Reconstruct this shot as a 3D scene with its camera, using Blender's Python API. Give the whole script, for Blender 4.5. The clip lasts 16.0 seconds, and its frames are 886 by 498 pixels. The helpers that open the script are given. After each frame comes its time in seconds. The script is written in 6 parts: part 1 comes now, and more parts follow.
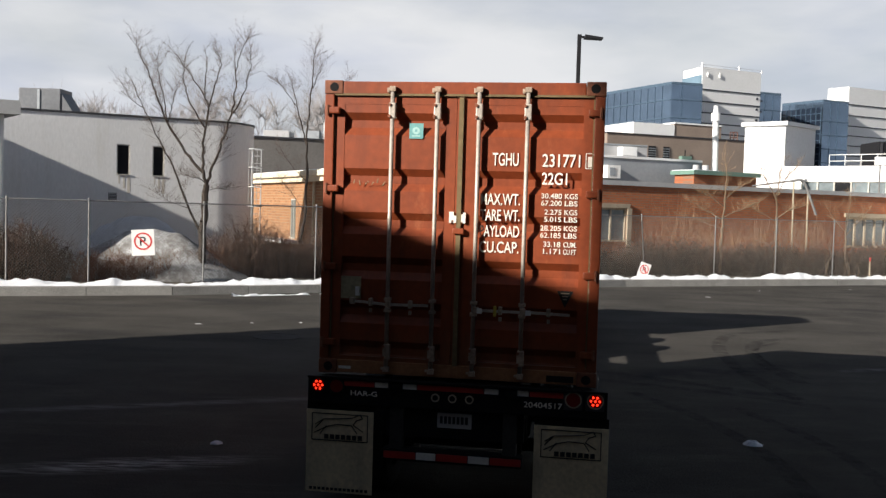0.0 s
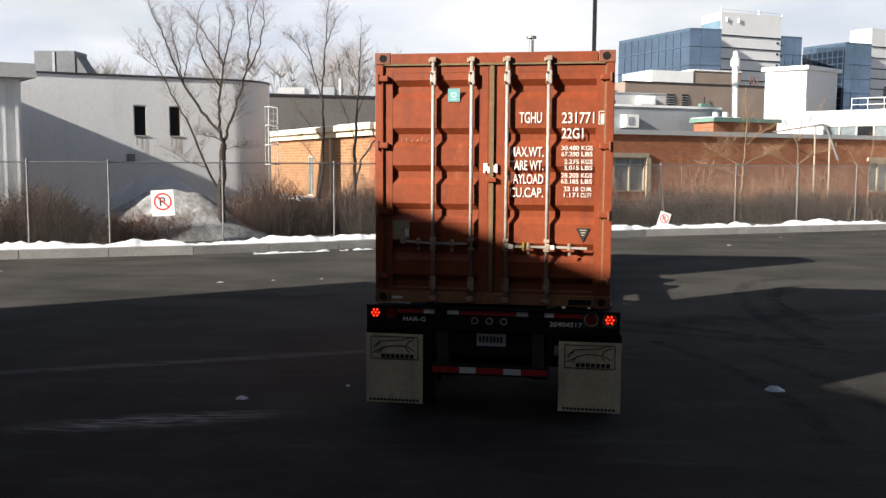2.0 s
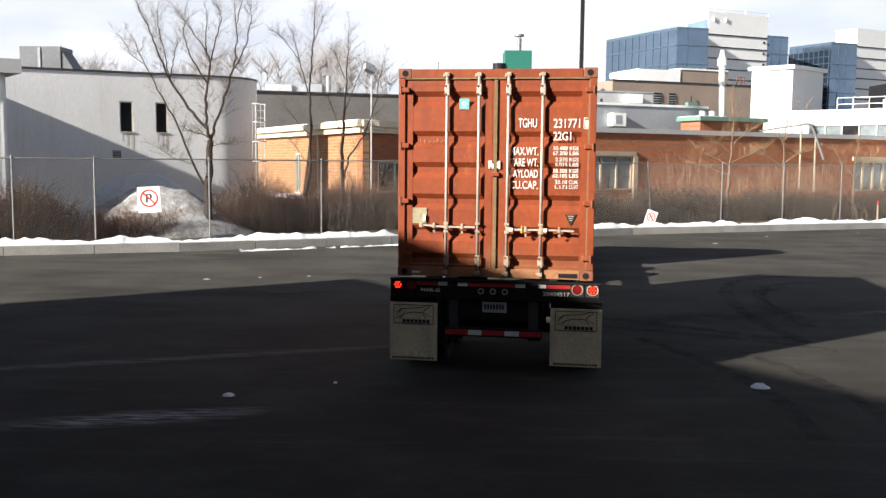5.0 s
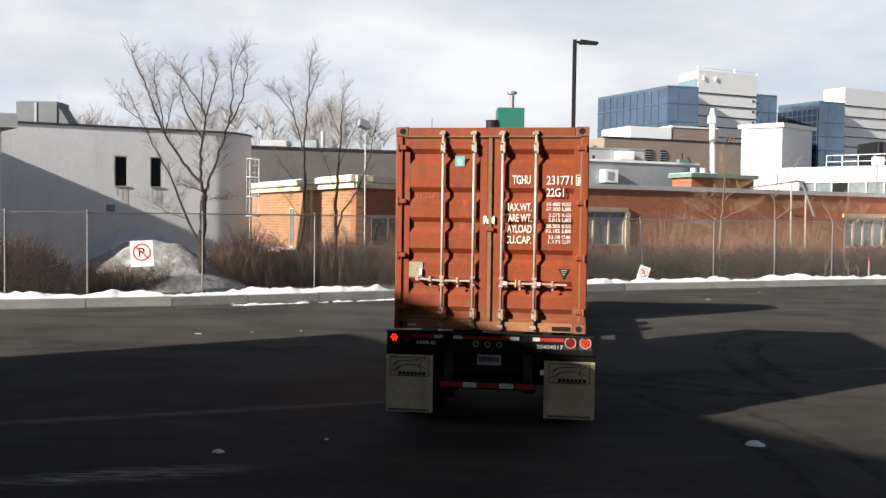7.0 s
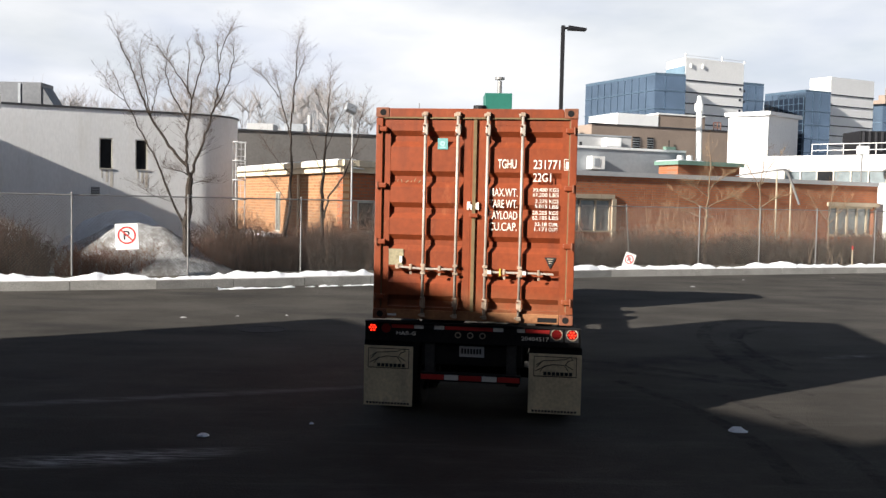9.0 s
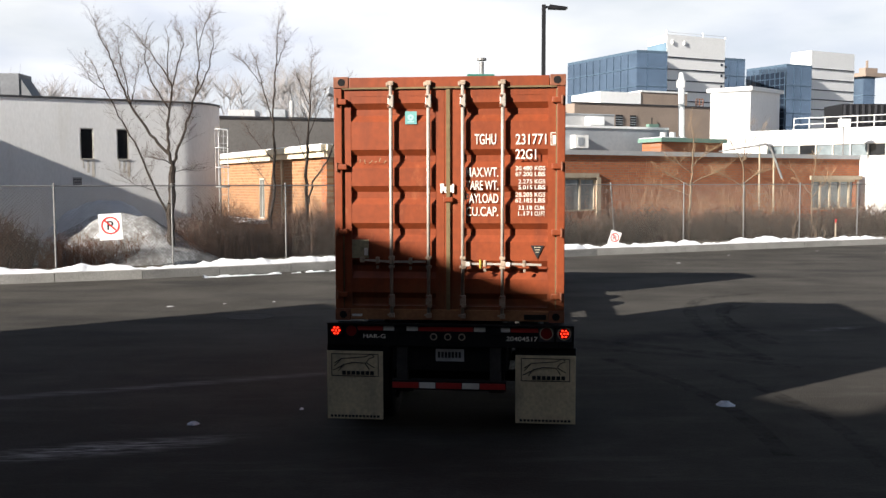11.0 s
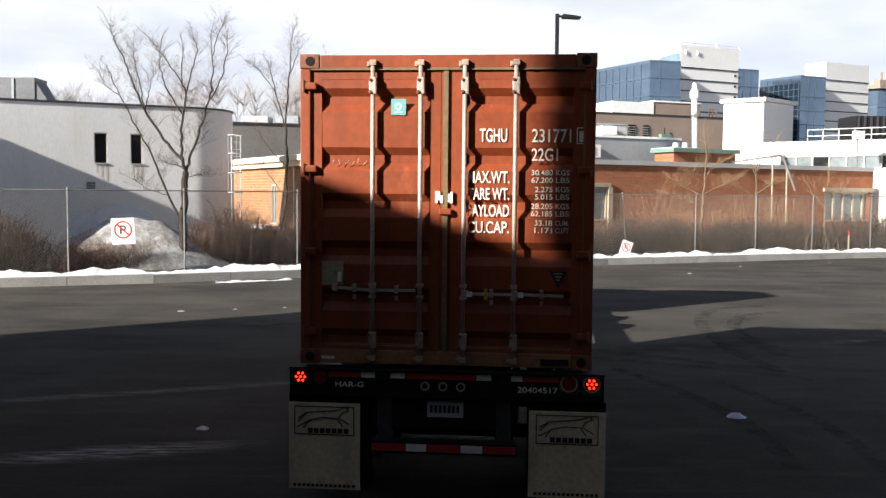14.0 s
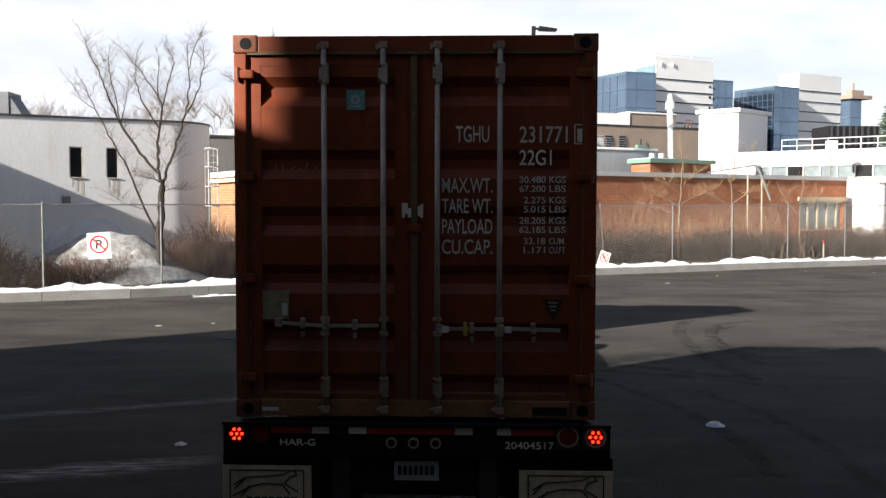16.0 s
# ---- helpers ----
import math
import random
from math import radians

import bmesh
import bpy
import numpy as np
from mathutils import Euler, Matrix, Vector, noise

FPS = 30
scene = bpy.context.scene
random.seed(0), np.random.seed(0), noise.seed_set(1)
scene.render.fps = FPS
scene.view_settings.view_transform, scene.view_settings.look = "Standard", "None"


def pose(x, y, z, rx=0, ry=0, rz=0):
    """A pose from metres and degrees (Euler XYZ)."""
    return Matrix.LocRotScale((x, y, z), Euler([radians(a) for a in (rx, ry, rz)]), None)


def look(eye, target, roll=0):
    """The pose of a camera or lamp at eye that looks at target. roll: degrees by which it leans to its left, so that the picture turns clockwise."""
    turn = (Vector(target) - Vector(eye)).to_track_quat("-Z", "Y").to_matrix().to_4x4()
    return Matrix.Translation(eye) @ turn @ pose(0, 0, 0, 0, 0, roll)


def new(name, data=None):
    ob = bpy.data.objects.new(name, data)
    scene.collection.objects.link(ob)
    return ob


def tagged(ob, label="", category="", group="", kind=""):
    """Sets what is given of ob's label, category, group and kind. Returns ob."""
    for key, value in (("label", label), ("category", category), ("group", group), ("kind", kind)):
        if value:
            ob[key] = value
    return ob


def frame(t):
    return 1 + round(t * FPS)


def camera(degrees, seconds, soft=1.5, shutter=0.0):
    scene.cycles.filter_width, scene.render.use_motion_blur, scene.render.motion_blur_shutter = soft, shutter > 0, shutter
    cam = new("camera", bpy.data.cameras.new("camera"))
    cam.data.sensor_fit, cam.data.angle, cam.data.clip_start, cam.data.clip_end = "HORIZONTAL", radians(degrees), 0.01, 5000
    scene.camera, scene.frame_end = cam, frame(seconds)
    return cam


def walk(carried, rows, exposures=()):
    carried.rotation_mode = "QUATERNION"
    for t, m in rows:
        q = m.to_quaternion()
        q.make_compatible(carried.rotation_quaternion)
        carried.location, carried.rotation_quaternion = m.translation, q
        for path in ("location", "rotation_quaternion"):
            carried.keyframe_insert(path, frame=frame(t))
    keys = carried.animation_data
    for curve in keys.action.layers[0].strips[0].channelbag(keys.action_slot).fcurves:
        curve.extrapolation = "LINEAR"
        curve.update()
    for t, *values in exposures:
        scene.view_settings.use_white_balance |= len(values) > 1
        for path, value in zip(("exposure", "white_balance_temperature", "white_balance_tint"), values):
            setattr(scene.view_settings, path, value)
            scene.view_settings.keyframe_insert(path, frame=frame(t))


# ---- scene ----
# the camera is held by hand at a loading dock: it turns and hardly shifts, sinking a little at first
EYE_Z = ((0.0, 2.75), (1.0, 2.745), (2.0, 2.73), (2.5, 2.72), (16.0, 2.72))
TURNS = [
    (0.0, -0.02, -2.50, -1.66),
    (0.5, -0.14, -3.21, -1.33),
    (1.0, 0.26, -3.90, -0.92),
    (1.5, 0.59, -4.59, -0.63),
    (2.0, 1.06, -5.33, -0.32),
    (2.5, 0.95, -6.97, 0.05),
    (3.0, 1.27, -6.72, -0.27),
    (3.5, 1.68, -5.64, -0.71),
    (4.0, 0.73, -5.61, -0.91),
    (6.5, 0.17, -3.22, -0.43),
    (7.0, -0.12, -2.05, -0.75),
    (7.5, -0.18, -2.23, -0.99),
    (8.0, -0.17, -2.39, -1.18),
    (8.5, -0.66, -2.76, -1.26),
    (9.0, -0.94, -2.94, -1.23),
    (11.5, -1.97, -4.11, 0.23),
    (12.0, -1.91, -4.01, 0.01),
    (12.5, -1.90, -3.77, -0.10),
    (13.0, -1.85, -3.57, -0.20),
    (13.5, -1.53, -3.42, -0.27),
    (14.0, -1.17, -3.53, -0.49),
    (14.5, -1.24, -3.77, -0.29),
    (15.0, -1.84, -3.49, -0.28),
    (15.5, -2.25, -3.03, -0.25),
    (16.0, -2.51, -2.79, -0.08),
]
# stops by which the clip's camera brightens
EXPOSE = [(0.0, -0.17), (1.0, -0.12), (2.0, 0.18), (3.0, 0.47), (3.5, 0.55), (4.0, 0.52), (6.5, 0.15), (7.0, 0.08), (9.0, 0.2), (11.5, 0.3), (14.0, 0.38), (15.0, 0.45), (16.0, 0.46)]
cam = camera(51.1, 16.0, soft=1.4)
walk(cam, [(t, pose(0.0, 0.0, float(np.interp(t, *zip(*EYE_Z))), 90 + p, r, y)) for t, y, p, r in TURNS], [(t, 0.93 + e) for t, e in EXPOSE])

# ---- light ----
SUN_WAY = Vector((0.753, 0.523, -0.397))
world = bpy.data.worlds.new("winter_sky")
scene.world = world
world.use_nodes = True
wt = world.node_tree
wt.nodes.clear()
w_out = wt.nodes.new("ShaderNodeOutputWorld")
w_mix = wt.nodes.new("ShaderNodeMixShader")
w_blue = wt.nodes.new("ShaderNodeBackground")
w_cloud = wt.nodes.new("ShaderNodeBackground")
w_sky = wt.nodes.new("ShaderNodeTexSky")
w_sky.sky_type = "NISHITA"
w_sky.sun_disc = False
w_sky.sun_elevation, w_sky.sun_rotation = radians(23.4), radians(235)
w_blue.inputs["Strength"].default_value = 0.039
w_cloud.inputs["Strength"].default_value = 0.49
w_tc = wt.nodes.new("ShaderNodeTexCoord")
w_map = wt.nodes.new("ShaderNodeMapping")
w_map.inputs["Scale"].default_value = (1.0, 1.0, 3.2)
w_n = wt.nodes.new("ShaderNodeTexNoise")
w_n.inputs["Scale"].default_value, w_n.inputs["Detail"].default_value = 3.0, 8.0
w_ramp = wt.nodes.new("ShaderNodeValToRGB")
w_ramp.color_ramp.elements[0].position, w_ramp.color_ramp.elements[0].color = 0.3, (0.6, 0.6, 0.6, 1)
w_ramp.color_ramp.elements[1].position, w_ramp.color_ramp.elements[1].color = 0.58, (1, 1, 1, 1)
w_n2 = wt.nodes.new("ShaderNodeTexNoise")
w_n2.inputs["Scale"].default_value, w_n2.inputs["Detail"].default_value = 4.5, 6.0
w_col = wt.nodes.new("ShaderNodeValToRGB")
w_col.color_ramp.elements[0].position, w_col.color_ramp.elements[0].color = 0.35, (0.75, 0.79, 0.90, 1)
w_col.color_ramp.elements[1].position, w_col.color_ramp.elements[1].color = 0.65, (0.965, 0.975, 1.0, 1)
wl = wt.links.new
wl(w_tc.outputs["Generated"], w_map.inputs["Vector"])
wl(w_map.outputs["Vector"], w_n.inputs["Vector"])
wl(w_map.outputs["Vector"], w_n2.inputs["Vector"])
wl(w_n.outputs["Fac"], w_ramp.inputs["Fac"])
wl(w_n2.outputs["Fac"], w_col.inputs["Fac"])
wl(w_col.outputs["Color"], w_cloud.inputs["Color"])
wl(w_sky.outputs["Color"], w_blue.inputs["Color"])
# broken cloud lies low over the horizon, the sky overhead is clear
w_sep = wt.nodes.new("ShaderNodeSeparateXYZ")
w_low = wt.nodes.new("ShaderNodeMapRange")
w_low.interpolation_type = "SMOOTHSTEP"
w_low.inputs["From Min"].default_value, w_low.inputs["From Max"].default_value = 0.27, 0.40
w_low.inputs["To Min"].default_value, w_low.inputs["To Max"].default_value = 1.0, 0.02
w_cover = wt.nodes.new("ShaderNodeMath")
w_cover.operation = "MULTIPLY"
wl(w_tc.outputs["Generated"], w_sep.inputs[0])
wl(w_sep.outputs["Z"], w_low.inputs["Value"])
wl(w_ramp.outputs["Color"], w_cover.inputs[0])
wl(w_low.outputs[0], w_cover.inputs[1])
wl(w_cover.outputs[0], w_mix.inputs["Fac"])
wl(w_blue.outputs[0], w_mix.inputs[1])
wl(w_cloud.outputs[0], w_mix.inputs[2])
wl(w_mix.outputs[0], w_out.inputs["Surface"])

sun_data = bpy.data.lights.new("sun", "SUN")
sun_data.energy, sun_data.angle, sun_data.color = 5.0, radians(1.0), (1.0, 0.945, 0.865)
sun = new("sun", sun_data)
sun.matrix_world = look((-30, -20, 30), Vector((-30, -20, 30)) + SUN_WAY)


# ---- materials ----
def mat(name, colour, rough=0.7, metal=0.0, vary=0.15, scale=3.0, fine=40.0, bump=0.1, emit=None, spec=0.4, stretch=(1, 1, 1)):
    m = bpy.data.materials.new(name)
    m.use_nodes = True
    nt = m.node_tree
    b = nt.nodes["Principled BSDF"]
    b.inputs["Roughness"].default_value, b.inputs["Metallic"].default_value = rough, metal
    b.inputs["Specular IOR Level"].default_value = spec
    tc = nt.nodes.new("ShaderNodeTexCoord")
    mp = nt.nodes.new("ShaderNodeMapping")
    mp.inputs["Scale"].default_value = stretch
    nt.links.new(tc.outputs["Object"], mp.inputs["Vector"])
    big, small = nt.nodes.new("ShaderNodeTexNoise"), nt.nodes.new("ShaderNodeTexNoise")
    big.inputs["Scale"].default_value, big.inputs["Detail"].default_value = scale, 6
    small.inputs["Scale"].default_value, small.inputs["Detail"].default_value = fine, 4
    add = nt.nodes.new("ShaderNodeMath")
    add.operation = "ADD"
    half = nt.nodes.new("ShaderNodeMath")
    half.operation = "MULTIPLY"
    half.inputs[1].default_value = 0.5
    nt.links.new(mp.outputs[0], big.inputs["Vector"])
    nt.links.new(mp.outputs[0], small.inputs["Vector"])
    nt.links.new(big.outputs["Fac"], add.inputs[0])
    nt.links.new(small.outputs["Fac"], add.inputs[1])
    nt.links.new(add.outputs[0], half.inputs[0])
    ramp = nt.nodes.new("ShaderNodeValToRGB")
    lo = tuple(max(0.0, c * (1 - vary)) for c in colour) + (1,)
    hi = tuple(min(1.0, c * (1 + vary)) for c in colour) + (1,)
    ramp.color_ramp.elements[0].position, ramp.color_ramp.elements[0].color = 0.36, lo
    ramp.color_ramp.elements[1].position, ramp.color_ramp.elements[1].color = 0.64, hi
    nt.links.new(half.outputs[0], ramp.inputs["Fac"])
    nt.links.new(ramp.outputs["Color"], b.inputs["Base Color"])
    if bump:
        bp = nt.nodes.new("ShaderNodeBump")
        bp.inputs["Strength"].default_value, bp.inputs["Distance"].default_value = bump, 0.02
        nt.links.new(small.outputs["Fac"], bp.inputs["Height"])
        nt.links.new(bp.outputs[0], b.inputs["Normal"])
    if emit:
        b.inputs["Emission Color"].default_value, b.inputs["Emission Strength"].default_value = (*emit[:3], 1), emit[3]
    return m


def stain_or_shade(m, colour, centre, size, turn, amount, scale=2.0, stretch=(1, 1, 1), lo=0.45, hi=0.65):
    """Lays a blotchy stain or painted shade of its own outline over a material: an ellipse about centre, or everywhere
    if centre is None.
    """
    nt = m.node_tree
    b = nt.nodes["Principled BSDF"]
    old = b.inputs["Base Color"].links[0].from_socket
    tc = nt.nodes.new("ShaderNodeTexCoord")
    mp = nt.nodes.new("ShaderNodeMapping")
    mp.inputs["Scale"].default_value = stretch
    n = nt.nodes.new("ShaderNodeTexNoise")
    n.inputs["Scale"].default_value, n.inputs["Detail"].default_value, n.inputs["Roughness"].default_value = scale, 9, 0.65
    r = nt.nodes.new("ShaderNodeMapRange")
    r.inputs["From Min"].default_value, r.inputs["From Max"].default_value, r.inputs["To Max"].default_value = lo, hi, amount
    nt.links.new(tc.outputs["Object"], mp.inputs[0])
    nt.links.new(mp.outputs[0], n.inputs["Vector"])
    nt.links.new(n.outputs["Fac"], r.inputs["Value"])
    fac = r.outputs[0]
    if centre is not None:
        mp2 = nt.nodes.new("ShaderNodeMapping")
        mp2.vector_type = "TEXTURE"
        mp2.inputs["Location"].default_value = centre
        mp2.inputs["Rotation"].default_value = (0, 0, radians(turn))
        mp2.inputs["Scale"].default_value = size
        g = nt.nodes.new("ShaderNodeTexGradient")
        g.gradient_type = "SPHERICAL"
        mul = nt.nodes.new("ShaderNodeMath")
        mul.operation = "MULTIPLY"
        nt.links.new(tc.outputs["Object"], mp2.inputs[0])
        nt.links.new(mp2.outputs[0], g.inputs[0])
        nt.links.new(g.outputs["Fac"], mul.inputs[0])
        nt.links.new(fac, mul.inputs[1])
        fac = mul.outputs[0]
    mix = nt.nodes.new("ShaderNodeMix")
    mix.data_type = "RGBA"
    mix.inputs[7].default_value = (*colour, 1)
    nt.links.new(fac, mix.inputs[0])
    nt.links.new(old, mix.inputs[6])
    nt.links.new(mix.outputs[2], b.inputs["Base Color"])
    return m


def vary_by_island(m, lo, hi):
    """Each loose piece of a mesh takes its own tone."""
    nt = m.node_tree
    b = nt.nodes["Principled BSDF"]
    old = b.inputs["Base Color"].links[0].from_socket
    g = nt.nodes.new("ShaderNodeNewGeometry")
    r = nt.nodes.new("ShaderNodeMapRange")
    r.inputs["To Min"].default_value, r.inputs["To Max"].default_value = lo, hi
    mul = nt.nodes.new("ShaderNodeVectorMath")
    mul.operation = "SCALE"
    nt.links.new(g.outputs["Random Per Island"], r.inputs["Value"])
    nt.links.new(old, mul.inputs[0])
    nt.links.new(r.outputs[0], mul.inputs["Scale"])
    nt.links.new(mul.outputs[0], b.inputs["Base Color"])
    return m


def brick_mat(name, c1, c2, mortar, scale=1.0, turn=0.0):
    m = mat(name, c1, rough=0.9)
    nt = m.node_tree
    b = nt.nodes["Principled BSDF"]
    tc = nt.nodes.new("ShaderNodeTexCoord")
    sep = nt.nodes.new("ShaderNodeSeparateXYZ")
    com = nt.nodes.new("ShaderNodeCombineXYZ")
    mx = nt.nodes.new("ShaderNodeMath")
    mx.operation = "MULTIPLY_ADD"
    mx.inputs[1].default_value = math.cos(turn)
    my = nt.nodes.new("ShaderNodeMath")
    my.operation = "MULTIPLY"
    my.inputs[1].default_value = math.sin(turn)
    br = nt.nodes.new("ShaderNodeTexBrick")
    br.inputs["Color1"].default_value, br.inputs["Color2"].default_value, br.inputs["Mortar"].default_value = (*c1, 1), (*c2, 1), (*mortar, 1)
    br.inputs["Scale"].default_value = scale
    br.inputs["Brick Width"].default_value, br.inputs["Row Height"].default_value, br.inputs["Mortar Size"].default_value = 0.36, 0.14, 0.022
    nt.links.new(tc.outputs["Object"], sep.inputs[0])
    nt.links.new(sep.outputs[0], mx.inputs[0])
    nt.links.new(sep.outputs[1], my.inputs[0])
    nt.links.new(my.outputs[0], mx.inputs[2])
    nt.links.new(mx.outputs[0], com.inputs[0])
    nt.links.new(sep.outputs[2], com.inputs[1])
    nt.links.new(com.outputs[0], br.inputs["Vector"])
    nt.links.new(br.outputs["Color"], b.inputs["Base Color"])
    bp = nt.nodes.new("ShaderNodeBump")
    bp.invert = True
    bp.inputs["Strength"].default_value, bp.inputs["Distance"].default_value = 0.6, 0.01
    nt.links.new(br.outputs["Fac"], bp.inputs["Height"])
    nt.links.new(bp.outputs[0], b.inputs["Normal"])
    return m


ASPHALT = mat("asphalt", (0.055, 0.050, 0.0435), rough=0.9, spec=0.12, vary=0.5, scale=0.5, fine=35, bump=0.6)
stain_or_shade(ASPHALT, (0.08, 0.074, 0.066), None, None, 0, 0.55, scale=0.25, stretch=(0.45, 1.6, 1), lo=0.45, hi=0.75)
stain_or_shade(ASPHALT, (0.018, 0.018, 0.019), None, None, 0, 0.75, scale=0.6, stretch=(0.35, 1.2, 1), lo=0.5, hi=0.7)
stain_or_shade(ASPHALT, (0.13, 0.125, 0.115), None, None, 0, 0.3, scale=16.0, lo=0.58, hi=0.68)
stain_or_shade(ASPHALT, (0.012, 0.012, 0.012), None, None, 0, 0.5, scale=9.0, stretch=(0.5, 1.4, 1), lo=0.56, hi=0.68)
# old asphalt by the docks is darker; this wide ellipse also paints in shade
stain_or_shade(ASPHALT, (0.026, 0.0228, 0.0192), (-1.0, 6.0, 0), (21.0, 14.5, 1), 14, 1.35, scale=0.7, lo=0.18, hi=0.62)
stain_or_shade(ASPHALT, (0.07, 0.064, 0.055), None, None, 0, 0.45, scale=1.7, stretch=(0.4, 1.5, 1), lo=0.54, hi=0.74)
stain_or_shade(ASPHALT, (0.16, 0.15, 0.135), None, None, 0, 0.4, scale=24.0, lo=0.64, hi=0.72)
stain_or_shade(ASPHALT, (0.013, 0.013, 0.013), (4.2, 16.0, 0), (5.0, 0.8, 1), 25, 1.3, scale=1.6, lo=0.35, hi=0.6)
stain_or_shade(ASPHALT, (0.42, 0.41, 0.40), (-3.25, 9.5, 0), (1.7, 0.34, 1), 15, 1.3, scale=5.0, stretch=(0.5, 4, 1), lo=0.42, hi=0.68)
stain_or_shade(ASPHALT, (0.20, 0.20, 0.20), (-4.0, 12.3, 0), (5.5, 0.2, 1), 19, 1.0, scale=3.0, stretch=(0.6, 3, 1), lo=0.35, hi=0.7)
stain_or_shade(ASPHALT, (0.30, 0.30, 0.30), (5.6, 9.3, 0), (0.6, 0.25, 1), 5, 0.8, scale=4.0, lo=0.4, hi=0.7)
stain_or_shade(ASPHALT, (0.26, 0.26, 0.26), (8.0, 17.0, 0), (0.9, 0.2, 1), 20, 0.8, scale=3.0, lo=0.4, hi=0.7)
WIRE = mat("weathered_wire", (0.22, 0.20, 0.18), rough=0.7, metal=0.2, vary=0.1, bump=0)
stain_or_shade(ASPHALT, (0.10, 0.097, 0.09), None, None, 0, 0.35, scale=1.1, stretch=(0.25, 2.2, 1), lo=0.56, hi=0.74)
CONCRETE = mat("kerb_concrete", (0.30, 0.29, 0.27), rough=0.9, vary=0.25, scale=1.5, fine=30, bump=0.3)
EARTH = mat("winter_earth", (0.10, 0.085, 0.065), rough=0.95, vary=0.4, scale=0.8, fine=15, bump=0.5)
SNOW = mat("old_snow", (0.80, 0.81, 0.83), rough=0.6, vary=0.08, scale=4, fine=30, bump=0.4)
DIRTY_SNOW = mat("dirty_snow", (0.40, 0.40, 0.40), rough=0.85, vary=0.45, scale=1.2, fine=9, bump=0.6)
stain_or_shade(DIRTY_SNOW, (0.13, 0.115, 0.10), None, None, 0, 0.7, scale=1.6, lo=0.42, hi=0.6)
# snow greyed by dirt, with some shade put into the colour as well
SHADED_GREY_SNOW = mat("shaded_grey_snow", (0.55, 0.56, 0.58), rough=0.8, vary=0.2, scale=2, fine=12, bump=0.5)
BARK = mat("bark", (0.045, 0.034, 0.027), rough=0.95, vary=0.35, scale=8, fine=50, bump=0.5)
TWIG = mat("twig_bark", (0.11, 0.082, 0.066), rough=0.95, vary=0.3, scale=3, fine=40, bump=0)
BRUSH = mat("dry_brush", (0.088, 0.054, 0.039), rough=1.0, vary=0.45, scale=0.7, fine=6, bump=0)
# distance haze is put into this paler, greyer twig colour
HAZED_FAR_BRUSH = mat("hazed_far_twigs", (0.31, 0.29, 0.285), rough=1.0, vary=0.2, scale=1, fine=6, bump=0)
vary_by_island(BRUSH, 0.2, 1.9)
vary_by_island(TWIG, 0.6, 1.5)
HEDGE = mat("dark_hedge_twigs", (0.034, 0.022, 0.016), rough=1.0, vary=0.45, scale=0.7, fine=6, bump=0)
vary_by_island(HEDGE, 0.2, 2.6)
GALV = mat("galvanised_steel", (0.24, 0.235, 0.23), rough=0.6, metal=0.5, vary=0.15, scale=5, fine=30, bump=0.05)
GREY_STUCCO = mat("grey_stucco", (0.70, 0.695, 0.69), rough=0.92, vary=0.07, scale=0.5, fine=14, bump=0.15, stretch=(1, 1, 0.35))
stain_or_shade(GREY_STUCCO, (0.54, 0.52, 0.48), None, None, 0, 0.5, scale=1.1, stretch=(1.6, 1.6, 0.15), lo=0.55, hi=0.75)
DRIP = mat("water_stain", (0.52, 0.48, 0.42), rough=0.95, vary=0.15, scale=3, fine=20, bump=0)
WHITE_SHEET = mat("white_sheet_metal", (0.78, 0.78, 0.77), rough=0.45, vary=0.06, scale=1, fine=10, bump=0.02)
stain_or_shade(WHITE_SHEET, (0.42, 0.40, 0.37), None, None, 0, 0.35, scale=0.9, stretch=(1, 1, 0.6), lo=0.5, hi=0.75)
SOFFIT = mat("grey_fascia", (0.42, 0.42, 0.42), rough=0.6, vary=0.08)
FLASHING = mat("dark_flashing", (0.05, 0.05, 0.055), rough=0.5, metal=0.3)
WHITE_WALL = mat("white_render", (0.80, 0.80, 0.79), rough=0.85, vary=0.05, scale=0.4, fine=6, bump=0.05)
WHITE_PANEL = mat("white_cladding", (0.82, 0.82, 0.81), rough=0.6, vary=0.05, scale=0.15, fine=3, bump=0)
GREY_CLAD = mat("grey_cladding", (0.30, 0.32, 0.34), rough=0.6, vary=0.08, scale=0.5, fine=5, bump=0)
DARK_SHEET = mat("dark_grey_sheet", (0.13, 0.135, 0.145), rough=0.5, metal=0.3, vary=0.15, scale=1.5, fine=8, bump=0)
DARK_ROOF = mat("dark_ribbed_cladding", (0.14, 0.13, 0.122), rough=0.8, vary=0.12, scale=1, fine=8, bump=0.1)
BROWN_BLOCK = mat("brown_brick", (0.27, 0.21, 0.17), rough=0.9, vary=0.12, scale=0.6, fine=10, bump=0.1)
TAN_BRICK = brick_mat("tan_brick", (0.36, 0.17, 0.075), (0.24, 0.105, 0.045), (0.33, 0.21, 0.12), turn=radians(-63))
RED_BRICK = brick_mat("red_brick", (0.42, 0.13, 0.05), (0.32, 0.092, 0.038), (0.24, 0.135, 0.085), turn=radians(20))
CREAM = mat("cream_trim", (0.68, 0.58, 0.42), rough=0.7, vary=0.1)
TAN_TRIM = mat("tan_trim", (0.36, 0.30, 0.22), rough=0.7, vary=0.1)
COPPER = mat("green_copper_cap", (0.14, 0.235, 0.19), rough=0.7, vary=0.12)
GREEN_BOX = mat("green_sheet", (0.016, 0.125, 0.092), rough=0.5, vary=0.1)
FRAME = mat("window_frame_paint", (0.45, 0.43, 0.38), rough=0.6)
